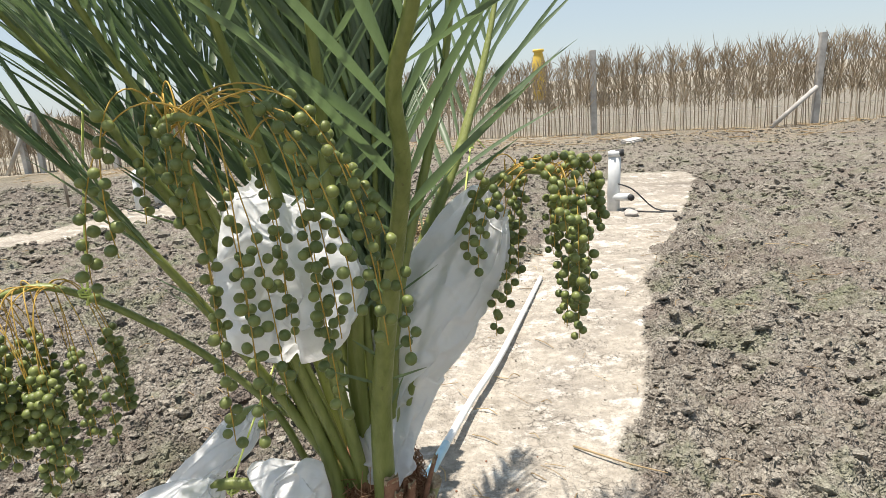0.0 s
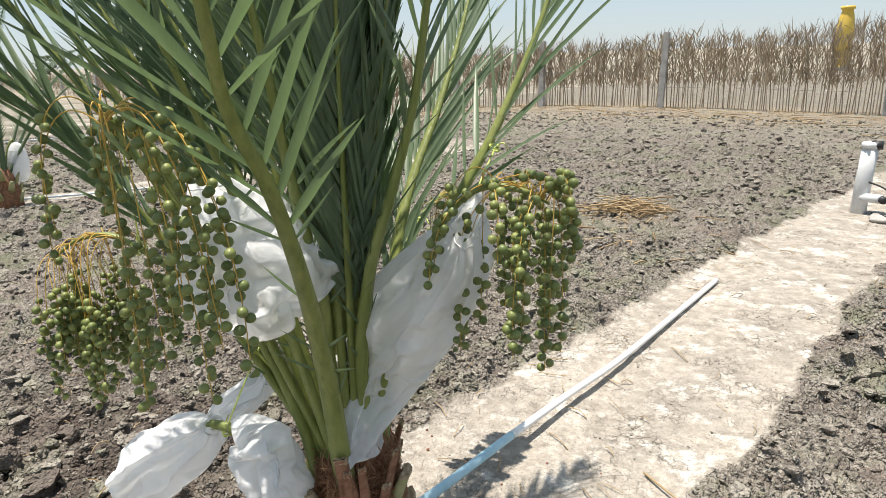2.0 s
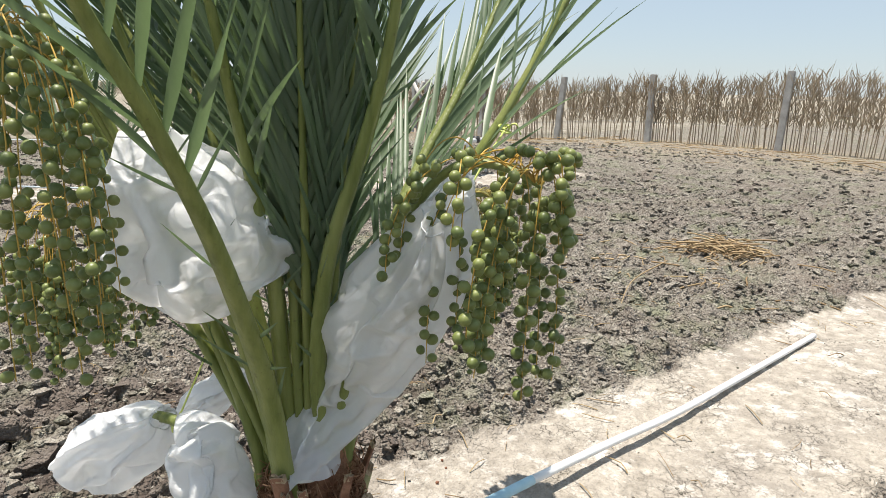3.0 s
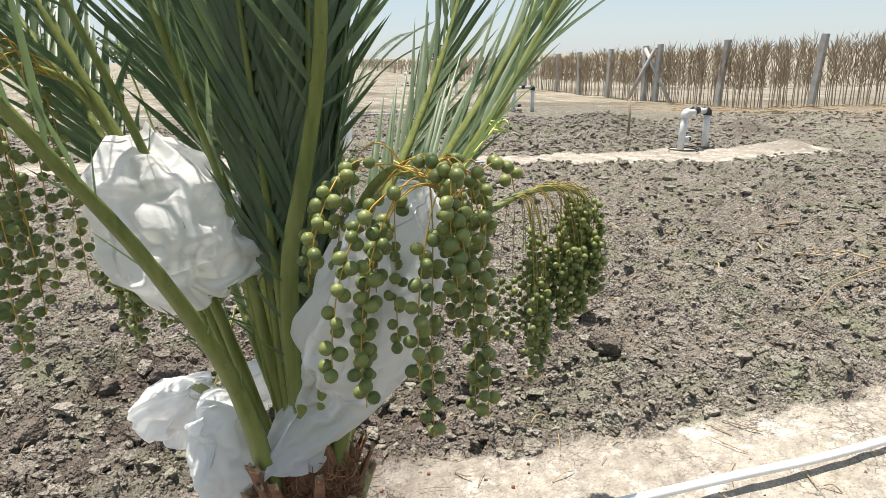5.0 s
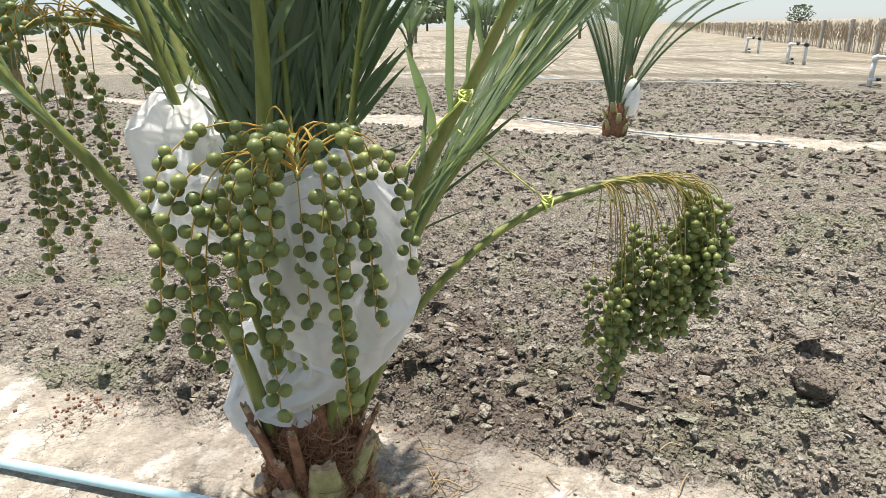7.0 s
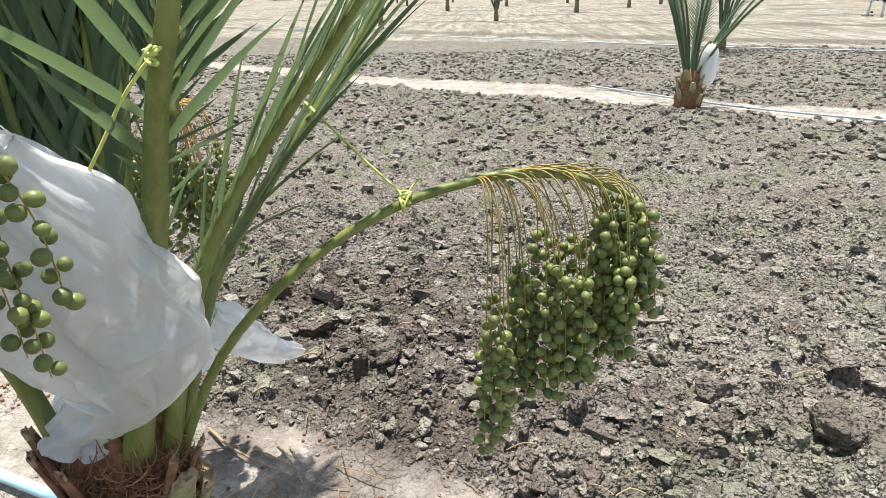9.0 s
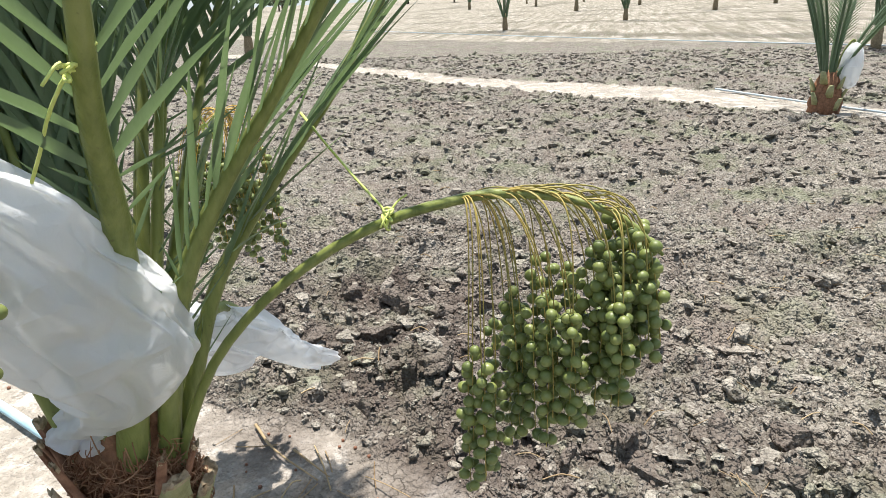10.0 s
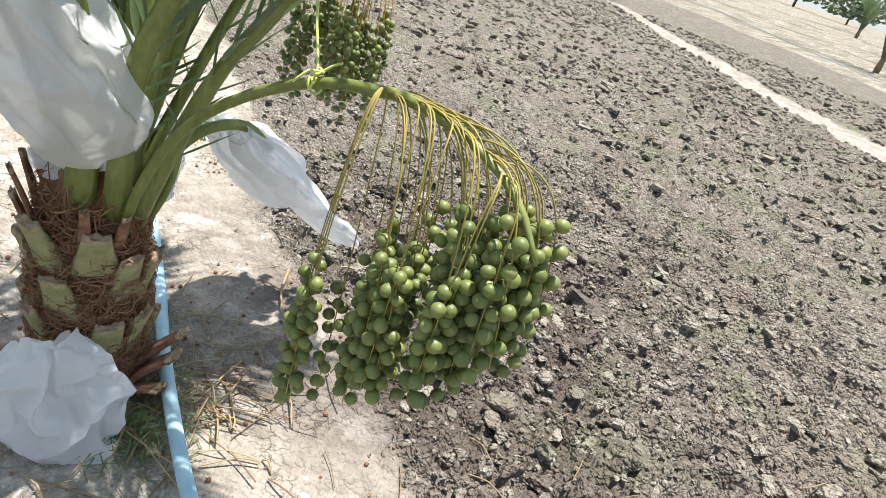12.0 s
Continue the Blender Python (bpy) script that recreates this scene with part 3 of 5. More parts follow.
big = [(-0.92, 1.24, 0.12), (-0.80, 1.74, 0.13), (-0.74, 0.98, 0.085), (-1.12, 0.25, 0.10), (-1.45, -0.12, 0.11), (-1.75, 0.32, 0.10), (-1.25, -0.35, 0.09), (-1.5, -0.75, 0.11), (-1.15, -0.9, 0.10), (-1.7, -0.12, 0.12), (-0.66, 1.35, 0.08), (-0.6, 0.75, 0.06), (-2.5, 0.35, 0.08), (-2.95, -0.27, 0.09), (1.35, 2.1, 0.07), (1.25, 1.1, 0.05), (-0.6, 2.35, 0.06), (-1.1, 1.9, 0.06)]
for k, (x, y, s) in enumerate(big):
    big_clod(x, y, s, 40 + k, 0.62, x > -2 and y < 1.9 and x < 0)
rb = np.random.default_rng(17)
for k in range(58):
    cx, cy, sp = ((-1.2, 0.15, 0.27), (-0.75, 0.95, 0.3))[k % 3 == 2]
    x, y = cx + rb.normal(0, sp), cy + rb.normal(0, sp)
    if float(soil_masks(np.array([x]), np.array([y]))[0][0]) < 0.4:
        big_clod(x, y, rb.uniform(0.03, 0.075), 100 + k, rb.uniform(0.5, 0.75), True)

# ---------------------------------------------------------------- the palm
PALM = np.array((0.022, -0.095, 0.0))


def blade(origin, tangent, out, length, width, sag=0.1, fold=0.5, segs=5, twist=0.0):
    """One narrow folded leaflet; out: the side to which the fold opens."""
    t, o = unit(tangent), np.asarray(out, float)
    o = unit(o - (o @ t) * t)
    s = np.cross(t, o)
    s, o = math.cos(twist) * s + math.sin(twist) * o, math.cos(twist) * o - math.sin(twist) * s
    k = np.linspace(0, 1, segs + 1)
    c = np.asarray(origin) + np.outer(k * length, t) + np.outer(-sag * length * k ** 2, (0, 0, 1))
    w = width * np.interp(k, (0, 0.06, 0.22, 0.65, 1), (0.5, 0.85, 1.0, 0.68, 0.03))
    left = c + np.outer(w, s) + np.outer(w * fold, o)
    right = c - np.outer(w, s) + np.outer(w * fold, o)
    v = np.stack([left, c, right], 1).reshape(-1, 3)
    f = []
    for i in range(segs):
        a = i * 3
        f += [(a, a + 1, a + 4, a + 3), (a + 1, a + 2, a + 5, a + 4)]
    return v, f


def frond(parent, points, r0=0.024, leaf_from=0.3, leaf_len=0.4, count=56, spread=32, r=None, wide=0.0105, flat=(1.0, 0.7), sag=0.08, jitter=5, twist=0.5, tilt=0.2, label=""):
    """A leaf of the palm: stalk with two ranks of leaflets, as a part of the palm."""
    r = r or np.random.default_rng(1)
    path = spline(points, 34)
    run = np.r_[0, np.cumsum(np.linalg.norm(np.diff(path, axis=0), axis=1))]
    u = run / run[-1]
    rad = r0 * np.interp(u, (0, 0.06, 0.2, 0.5, 1), (1.35, 1.1, 1.0, 0.62, 0.12))
    outward = unit(np.array((path[-1][0] - path[0][0], path[-1][1] - path[0][1], 0.001)))
    v, f = tube(path, rad, 8, flat, up=outward)
    stalk = piece("frond", mesh_of("frond", v, f, RACHIS), parent, label=label)
    for k in np.linspace(leaf_from, 0.985, count):
        at = np.array([np.interp(k, u, path[:, c]) for c in range(3)])
        ahead = np.array([np.interp(min(k + 0.03, 1), u, path[:, c]) for c in range(3)])
        tan = unit(ahead - at + 1e-6)
        if k > 0.97:
            tan = unit(path[-1] - path[-2])
        side = unit(np.cross(tan, outward + 1e-3))
        nor = unit(np.cross(side, tan))
        for sgn in (-1, 1):
            a = radians(spread * (1.15 - 0.6 * (k - leaf_from) / (1 - leaf_from)) + r.normal(0, jitter))
            lift = r.normal(0.12, tilt)
            d = unit(math.cos(a) * tan + math.sin(a) * (sgn * side + lift * -nor))
            size = leaf_len * np.interp(k, (leaf_from, leaf_from + 0.12, 0.7, 1), (0.55, 1.0, 0.85, 0.35)) * r.uniform(0.85, 1.12)
            bv, bf = blade(at + sgn * side * float(np.interp(k, u, rad)) * 0.8, d, -nor, size, wide * r.uniform(0.8, 1.2), sag * r.uniform(0.3, 1.6), twist=r.normal(0, twist))
            piece("leaflet", mesh_of("leaflet", bv, bf, LEAF), stalk)
    if r0 > 0.015:
        for k in np.linspace(leaf_from * 0.45, leaf_from * 0.96, 7):
            at = np.array([np.interp(k, u, path[:, c]) for c in range(3)])
            ahead = np.array([np.interp(k + 0.03, u, path[:, c]) for c in range(3)])
            tan = unit(ahead - at)
            side = unit(np.cross(tan, outward + 1e-3))
            for sgn in (-1, 1):
                if r.uniform() < 0.35:
                    continue
                a = radians(r.uniform(18, 60))
                d = math.cos(a) * tan + math.sin(a) * (sgn * side + r.normal(0, 0.4) * np.cross(side, tan))
                bv, bf = blade(at + sgn * side * float(np.interp(k, u, rad)) * 0.8, d, outward, r.uniform(0.05, 0.16), 0.0038, 0.0, 0.3, 4)
                piece("spine", mesh_of("spine", bv, bf, LEAF), stalk)
    return stalk


def arch(az, lean, length, bend, z0=0.42, r0=0.07, lift=0.0):
    """Points of a frond that leaves the crown at a lean from upright and bends out by as many degrees as bend."""
    a = radians(az)
    p = [PALM + np.array((r0 * math.cos(a), r0 * math.sin(a), z0))]
    n = 8
    for i in range(n):
        th = radians(lean + bend * (i / (n - 1)) ** 1.6)
        p.append(p[-1] + length / n * np.array((math.sin(th) * math.cos(a), math.sin(th) * math.sin(a), math.cos(th))))
    return p


def leaf_base(parent, az, z, w, h, r0, tip=0.10, dry=False):
    """A cut leaf base that hugs the trunk: broad green wedge with a torn brown end."""
    a = radians(az)
    o, s = np.array((math.cos(a), math.sin(a), 0)), np.array((-math.sin(a), math.cos(a), 0))
    rows = []
    r = np.random.default_rng(int(az * 7 + z * 1000) % 9999)
    slant, wry = r.uniform(-0.25, 0.25), r.uniform(-0.12, 0.12)
    for k in np.linspace(0, 1, 8):
        half = 0.5 * w * np.interp(k, (0, 0.25, 0.6, 1), (1.25, 1.05, 0.82, 0.66))
        thick = 0.5 * w * np.interp(k, (0, 0.5, 1), (0.5, 0.42, 0.3))
        mid = PALM + o * (r0 + tip * k ** 1.3) + s * wry * h * k + np.array((0, 0, z + h * k))
        ring = []
        for q in np.linspace(0, 2 * np.pi, 16, endpoint=False):
            cx, cy = math.copysign(abs(math.cos(q)) ** 0.6, math.cos(q)), math.copysign(abs(math.sin(q)) ** 0.6, math.sin(q))
            jag = (r.normal(0, 0.004) + slant * half * cx) if k == 1 else 0
            ring.append(mid + s * half * cx + o * thick * (cy - 0.3 * cx * cx) + np.array((0, 0, jag)))
        rows.append(ring)
    v = np.array(rows).reshape(-1, 3)
    f = [(i * 16 + k, i * 16 + (k + 1) % 16, (i + 1) * 16 + (k + 1) % 16, (i + 1) * 16 + k) for i in range(7) for k in range(16)]
    me = mesh_of("leaf_base", v, f, SHEATH if dry else BOOT)
    ob = piece("leaf_base", me, parent, label="" if not dry else "dried reddish brown torn leaf sheath")
    top = v[-16:]
    rim = v[-32:-16] * 0.45 + top * 0.55
    c = top.mean(0) - np.array((0, 0, 0.004))
    outer = c + (rim - c) * (1.025, 1.025, 1.0)
    lip = c + (top - c) * 1.03 + np.array((0, 0, 0.002))
    tv = np.vstack([outer, lip, (lip + c) / 2 + r.normal(0, 0.002, (16, 3)), c])
    tf = [(q * 16 + k, q * 16 + (k + 1) % 16, q * 16 + 16 + (k + 1) % 16, q * 16 + 16 + k) for q in (0, 1) for k in range(16)] + [(32 + k, 32 + (k + 1) % 16, 48) for k in range(16)]
    piece("cut_end", mesh_of("cut_end", tv, tf, CUT), ob, label="torn beige cut end")


def build_palm():
    palm = empty("date_palm", (0, 0, 0))
    tagged(palm, "young date palm with upright grey-green fronds and fibrous stump", "palm tree")
    # stump
    k = np.linspace(0, 1, 22)
    path = np.outer(k, (0, 0, 0.68)) + PALM + (0, 0, -0.04)
    rad = np.interp(k, (0, 0.2, 0.6, 0.85, 1), (0.10, 0.112, 0.11, 0.092, 0.06))
    v, f = tube(path, rad, 40, up=(1, 0, 0))
    c = v - PALM
    out = unit(c * (1, 1, 0))
    ang = np.arctan2(c[:, 1], c[:, 0])
    v = v + out * (0.014 * vnoise(ang * 5, c[:, 2] * 22, seed=61) + 0.006 * vnoise(ang * 18, c[:, 2] * 60, seed=62))[:, None]
    piece("stump", mesh_of("stump", v, f, FIBRE), palm, label="stump wrapped in reddish brown fibre")
    # loose fibres
    r = np.random.default_rng(12)
    heap = Heap()
    for _ in range(4200):
        a, z = r.uniform(0, 6.28), r.uniform(0.02, 0.58)
        rr = float(np.interp(z, (0.0, 0.1, 0.38, 0.6), (0.10, 0.112, 0.112, 0.085)))
        q = np.linspace(0, 1, 6)
        if r.uniform() < 0.75:
            aa, zz = a + r.uniform(-0.65, 0.65) * q, z + r.normal(0, 0.022) * q + r.normal(0, 0.012) * np.sin(q * 3.14)
        else:
            aa, zz = a + r.normal(0, 0.12) * q, z + r.uniform(-0.09, 0.09) * q
        bow = rr + 0.006 + 0.022 * np.sin(q * 3.14) * r.uniform(0, 1.2)
        p = np.stack([PALM[0] + bow * np.cos(aa), PALM[1] + bow * np.sin(aa), zz], 1)
        heap.add(*tube(p, r.uniform(0.0008, 0.0017), 3, cap=False))
    piece("loose_fibre", heap.mesh("loose_fibre", TANGLE), palm, label="tangled brown fibres")
    # cut leaf bases round the stump
    spots = [(75, 0.41, 0.085, 0.11), (38, 0.28, 0.085, 0.12), (108, 0.33, 0.08, 0.12), (82, 0.17, 0.09, 0.11), (124, 0.16, 0.075, 0.12), (18, 0.40, 0.085, 0.12), (-22, 0.33, 0.085, 0.12), (48, 0.05, 0.09, 0.11), (150, 0.30, 0.085, 0.12), (182, 0.40, 0.08, 0.12), (215, 0.25, 0.09, 0.12), (250, 0.38, 0.085, 0.12), (290, 0.27, 0.09, 0.12), (328, 0.18, 0.085, 0.11), (4, 0.17, 0.085, 0.12), (165, 0.10, 0.09, 0.12), (258, 0.12, 0.09, 0.12)]
    for az, z, w, h in spots:
        leaf_base(palm, az, z, w, h, 0.10, 0.045)
    for az, z, w, h in [(98, 0.45, 0.03, 0.12), (62, 0.45, 0.028, 0.14), (-12, 0.43, 0.03, 0.19), (-40, 0.41, 0.03, 0.2), (-68, 0.42, 0.03, 0.18), (-25, 0.36, 0.036, 0.18), (125, 0.03, 0.07, 0.14), (138, 0.06, 0.06, 0.15), (112, 0.02, 0.06, 0.08), (70, 0.0, 0.08, 0.08), (300, 0.44, 0.05, 0.2)]:
        leaf_base(palm, az, z, w, h, 0.105, 0.12 if z < 0.1 else 0.05, dry=True)
    r = np.random.default_rng(21)
    # the leaves that stand in front, one by one
    named = [
        ([(0.055, -0.13, 0.40), (0.058, -0.19, 0.56), (0.083, -0.249, 0.835), (0.151, -0.379, 1.135), (0.208, -0.507, 1.357), (0.216, -0.585, 1.49), (0.262, -0.65, 1.60), (0.33, -0.74, 1.82), (0.40, -0.84, 2.15)], 0.025, 0.50, 0.5, 30),
        ([(0.0, -0.10, 0.45), (0.012, -0.155, 0.851), (0.031, -0.182, 1.046), (0.014, -0.208, 1.228), (0.022, -0.253, 1.397), (0.036, -0.293, 1.545), (0.03, -0.36, 1.85), (0.01, -0.46, 2.2)], 0.022, 0.45, 0.45, 34),
        ([(0.075, -0.06, 0.42), (0.085, -0.12, 0.8), (0.13, -0.13, 1.07), (0.185, -0.105, 1.26), (0.23, -0.085, 1.42), (0.265, -0.08, 1.57), (0.33, -0.08, 1.95), (0.38, -0.07, 2.35)], 0.022, 0.52, 0.45, 32),
        ([(0.075, -0.06, 0.42), (0.07, -0.03, 0.615), (0.095, 0.055, 0.87), (0.155, 0.135, 1.08), (0.235, 0.212, 1.256), (0.285, 0.275, 1.38), (0.36, 0.38, 1.62), (0.43, 0.5, 1.95)], 0.03, 0.50, 0.5, 30),
        ([(0.0, -0.03, 0.45), (0.016, 0.022, 0.653), (0.03, 0.112, 0.905), (0.012, 0.207, 1.085), (0.006, 0.327, 1.242), (0.02, 0.45, 1.40), (0.03, 0.62, 1.65), (0.03, 0.8, 1.95)], 0.026, 0.42, 0.45, 32),
        ([(-0.03, -0.05, 0.42), (-0.06, -0.0, 0.6), (-0.125, 0.069, 0.847), (-0.15, 0.165, 1.0), (-0.185, 0.259, 1.13), (-0.215, 0.354, 1.257), (-0.26, 0.5, 1.5), (-0.32, 0.66, 1.85)], 0.025, 0.42, 0.42, 32),
        ([(-0.05, -0.15, 0.45), (-0.08, -0.18, 0.7), (-0.15, -0.24, 0.98), (-0.21, -0.31, 1.2), (-0.27, -0.37, 1.36), (-0.34, -0.42, 1.515), (-0.417, -0.46, 1.64), (-0.56, -0.56, 1.9), (-0.72, -0.68, 2.15)], 0.023, 0.5, 0.45, 26),
    ]
    for q, (pts, r0, frm, ln, n) in enumerate(named):
        close = q in (4, 5)
        frond(palm, pts, r0, frm - (0.1 if close else 0), ln, int(n * (0.95 if close else 0.52)), 20 if close else 33, r, wide=0.0088, jitter=4, twist=0.35)
    # the upright tied bundle: an inner core, and the outer leaves that face out
    for i in range(5):
        frond(palm, arch(i * 137.5 + 20, 0.5 + 4 * ((i * 0.618) % 1), r.uniform(1.4, 1.6), r.uniform(2, 6), 0.52, 0.03), 0.011, 0.34, 0.36, 25, 18, r, wide=0.0105, sag=0.01, jitter=2.5, twist=0.14, tilt=0.1)
    for az, lean, bend in [(-66, 2.5, 3), (-38, 4.0, 5), (-12, 2.5, 4), (14, 4.5, 6), (44, 3.0, 5), (78, 5.0, 8), (120, 4.0, 6)]:
        frond(palm, arch(az, lean, r.uniform(1.45, 1.65), bend, 0.52, 0.035), 0.0115, 0.31, 0.34, 31, 22, r, wide=0.0105, sag=0.01, jitter=2.5, twist=0.14, tilt=0.1)
    # leaves that lean out on the far side
    for az, lean, bend, ln in [(173, 23, 22, 1.7), (181, 15, 16, 1.7), (162, 13, 14, 1.6), (190, 19, 20, 1.7), (140, 10, 12, 1.6), (216, 25, 22, 1.7)]:
        frond(palm, arch(az, lean, ln, bend, 0.50, 0.05), 0.018, 0.46, 0.42, 34, 32, r, wide=0.0105, sag=0.06, jitter=4, twist=0.3)
    # extra leaves, mostly above the view, added to shade the bunches below
    for az, lean, bend, ln in [(252, 13, 18, 2.0), (232, 18, 20, 2.0)]:
        frond(palm, arch(az, lean, ln, bend, 0.50, 0.045), 0.017, 0.57, 0.44, 30, 34, r, wide=0.0105, sag=0.06, jitter=4, twist=0.3)
    return palm


build_palm()

# ---------------------------------------------------------------- fruit bunches
DATE_R = 0.0100


def date_mesh(k):
    lat = np.linspace(0, np.pi, 9)
    v, f = tube(np.stack([0 * lat, 0 * lat, (0.99 + 0.07 * k) * np.cos(lat)], 1), np.sin(lat) + 0.02, 12, up=(1, 0, 0))
    v[:, 2] -= 0.06 * (v[:, 2] > 0.9)
    return mesh_of("date", v * DATE_R, f, DATE)


DATE_MESHES = [date_mesh(k) for k in range(3)]


def bunch(stalk_pts, r0, rachis_pts, strands, label, seed, tip_r=0.0035, gap=0.016, cord=None, size=1.0):
    """A fruit bunch: stalk, and hanging strands strung with dates. strands: a function of (k, n, r) -> start share, end offset, bare length share."""
    r = np.random.default_rng(seed)
    path = spline(stalk_pts + rachis_pts[1:], 30)
    u = np.linspace(0, 1, 30)
    top = empty("date_bunch", tuple(stalk_pts[0]))
    tagged(top, label, "date bunch", "date bunches on the palm")
    rel = np.array(stalk_pts[0])
    v, f = tube(path - rel, np.interp(u, (0, 0.75, 1), (r0, r0 * 0.8, tip_r)), 10, (1.0, 0.85))
    piece("stalk", mesh_of("stalk", v, f, RACHIS), top)
    rach = spline(rachis_pts, 20)
    placed = np.zeros((0, 3))
    for k, (share, end, bare, arc, count) in enumerate(strands):
        i = share * 19
        p0 = np.array([np.interp(i, np.arange(20), rach[:, c]) for c in range(3)])
        end = np.array(end, float)
        over = np.array((end[0] - p0[0], end[1] - p0[1], 0))
        fwd = unit(np.array([np.interp(min(i + 1, 19), np.arange(20), rach[:, c]) for c in range(3)]) - np.array([np.interp(max(i - 1, 0), np.arange(20), rach[:, c]) for c in range(3)]))
        flat = float(np.linalg.norm(over))
        b1 = p0 + over * 0.5 + fwd * min(0.03, flat * 0.3) + (0, 0, 0.12 * flat + arc)
        b2 = np.array((end[0], end[1], p0[2] - 0.2 * (p0[2] - end[2]) + arc * 0.6)) + r.normal(0, 0.008, 3)
        q = np.linspace(0, 1, 16)[:, None]
        line = (1 - q) ** 3 * p0 + 3 * (1 - q) ** 2 * q * b1 + 3 * (1 - q) * q * q * b2 + q ** 3 * end
        line = line + np.sin(np.linspace(0, 9, 16) + k)[:, None] * np.linspace(0, 1, 16)[:, None] * r.normal(0, 0.002, 3)
        v, f = tube(line - rel, np.interp(np.linspace(0, 1, 16), (0, 0.3, 1), (0.0017, 0.0013, 0.0010)), 5, cap=False)
        piece("strand", mesh_of("strand", v, f, cord or STRAND), top)
        seg = np.r_[0, np.cumsum(np.linalg.norm(np.diff(line, axis=0), axis=1))]
        total = seg[-1]
        s = total * bare
        ang = r.uniform(0, 6.28)
        while s < total - 0.002:
            at = np.array([np.interp(s, seg, line[:, c]) for c in range(3)])
            for _ in range(5):
                ang += 2.4 + r.normal(0, 0.4)
                off = np.array((math.cos(ang), math.sin(ang), r.uniform(-0.5, 0.1)))
                q = at + unit(off) * (DATE_R * 1.12)
                if len(placed) == 0 or np.min(np.linalg.norm(placed - q, axis=1)) > DATE_R * 1.55:
                    placed = np.vstack([placed, q])
                    turn = Vector(-(unit(off))).to_track_quat("Z", "Y").to_euler()
                    sc = r.uniform(0.88, 1.08) * size
                    piece("date", DATE_MESHES[r.integers(3)], top, Matrix.LocRotScale(Vector(q - rel), turn, (sc, sc, sc)))
                    break
            s += r.uniform(0.8, 1.25) * gap
    return top


def strands_b():
    r = np.random.default_rng(31)
    out = []
    for k in range(52):
        u = r.uniform(0, 1) ** 0.9
        y = 0.625 + 0.335 * u + r.normal(0, 0.02)
        x = -0.10 + r.uniform(-0.105, 0.105) * (1 - 0.25 * u)
        z = 0.52 + 0.30 * u + abs(r.normal(0, 0.05))
        top = 1.06 - 0.03 * u
        length = 0.27 - 0.09 * u
        bare = max(0.25, 1 - length / (top - z + 0.1 + abs(x + 0.1)))
        start = min(max((y - r.uniform(0.06, 0.22) - 0.59) / 0.34, 0.0), 0.72)
        out.append((start, (x, y, z), bare, 0.022 + r.uniform(-0.012, 0.015), 8))
    return out


bunch([(-0.02, -0.02, 0.47), (-0.006, 0.018, 0.555), (-0.022, 0.106, 0.732), (-0.04, 0.223, 0.869), (-0.068, 0.351, 0.968), (-0.085, 0.48, 1.035), (-0.10, 0.60, 1.07)], 0.0125,
      [(-0.10, 0.60, 1.07), (-0.10, 0.68, 1.083), (-0.10, 0.78, 1.077), (-0.10, 0.87, 1.045), (-0.095, 0.93, 0.99)], strands_b(),
      "heavy bunch of round green dates on an arching stalk", 3)


def strands_a():
    r = np.random.default_rng(32)
    out = []
    for k in range(24):
        a = r.uniform(0, 6.28)
        rad = 0.065 + 0.12 * r.uniform() ** 0.8
        x, y = 0.455 + rad * math.cos(a) * 1.0, -0.035 + rad * math.sin(a) * 1.15
        z = 0.88 + 0.22 * r.uniform() ** 1.2 + 0.12 * (rad > 0.12) * r.uniform()
        arc = 0.05 + 0.05 * r.uniform()
        if k % 5 == 0:
            z = 1.12 + 0.14 * r.uniform()
        out.append((r.uniform(0, 1), (x, y, z), r.uniform(0.28, 0.58), arc, 8))
    return out


bunch([(0.06, -0.06, 0.47), (0.10, -0.08, 0.70), (0.19, -0.08, 0.98), (0.28, -0.05, 1.19), (0.35, -0.03, 1.27)], 0.012,
      [(0.35, -0.03, 1.27), (0.41, -0.02, 1.285), (0.47, -0.01, 1.275), (0.52, 0.0, 1.25)], strands_a(),
      "bunch of round green dates spilling over a white bag", 4, gap=0.0155, cord=ORANGE)


def strands_c():
    r = np.random.default_rng(33)
    out = []
    for k in range(40):
        a = r.uniform(0, 6.28)
        rad = 0.03 + 0.12 * r.uniform() ** 0.7
        u = r.uniform()
        x, y = -0.67 - 0.1 * (u - 0.5) + rad * math.cos(a), -0.25 - 0.08 * (u - 0.5) + rad * math.sin(a)
        out.append((u, (x, y, 0.66 + 0.2 * r.uniform()), r.uniform(0.45, 0.6), 0.03, 8))
    return out


bunch([(-0.07, -0.07, 0.45), (-0.142, -0.085, 0.56), (-0.21, -0.12, 0.76), (-0.35, -0.13, 0.91), (-0.50, -0.17, 1.04), (-0.62, -0.2, 1.11)], 0.0115,
      [(-0.62, -0.2, 1.11), (-0.69, -0.22, 1.12), (-0.76, -0.25, 1.10), (-0.82, -0.28, 1.05)], strands_c(),
      "dense bunch of green dates on a stalk tied with twine", 5, cord=ORANGE)


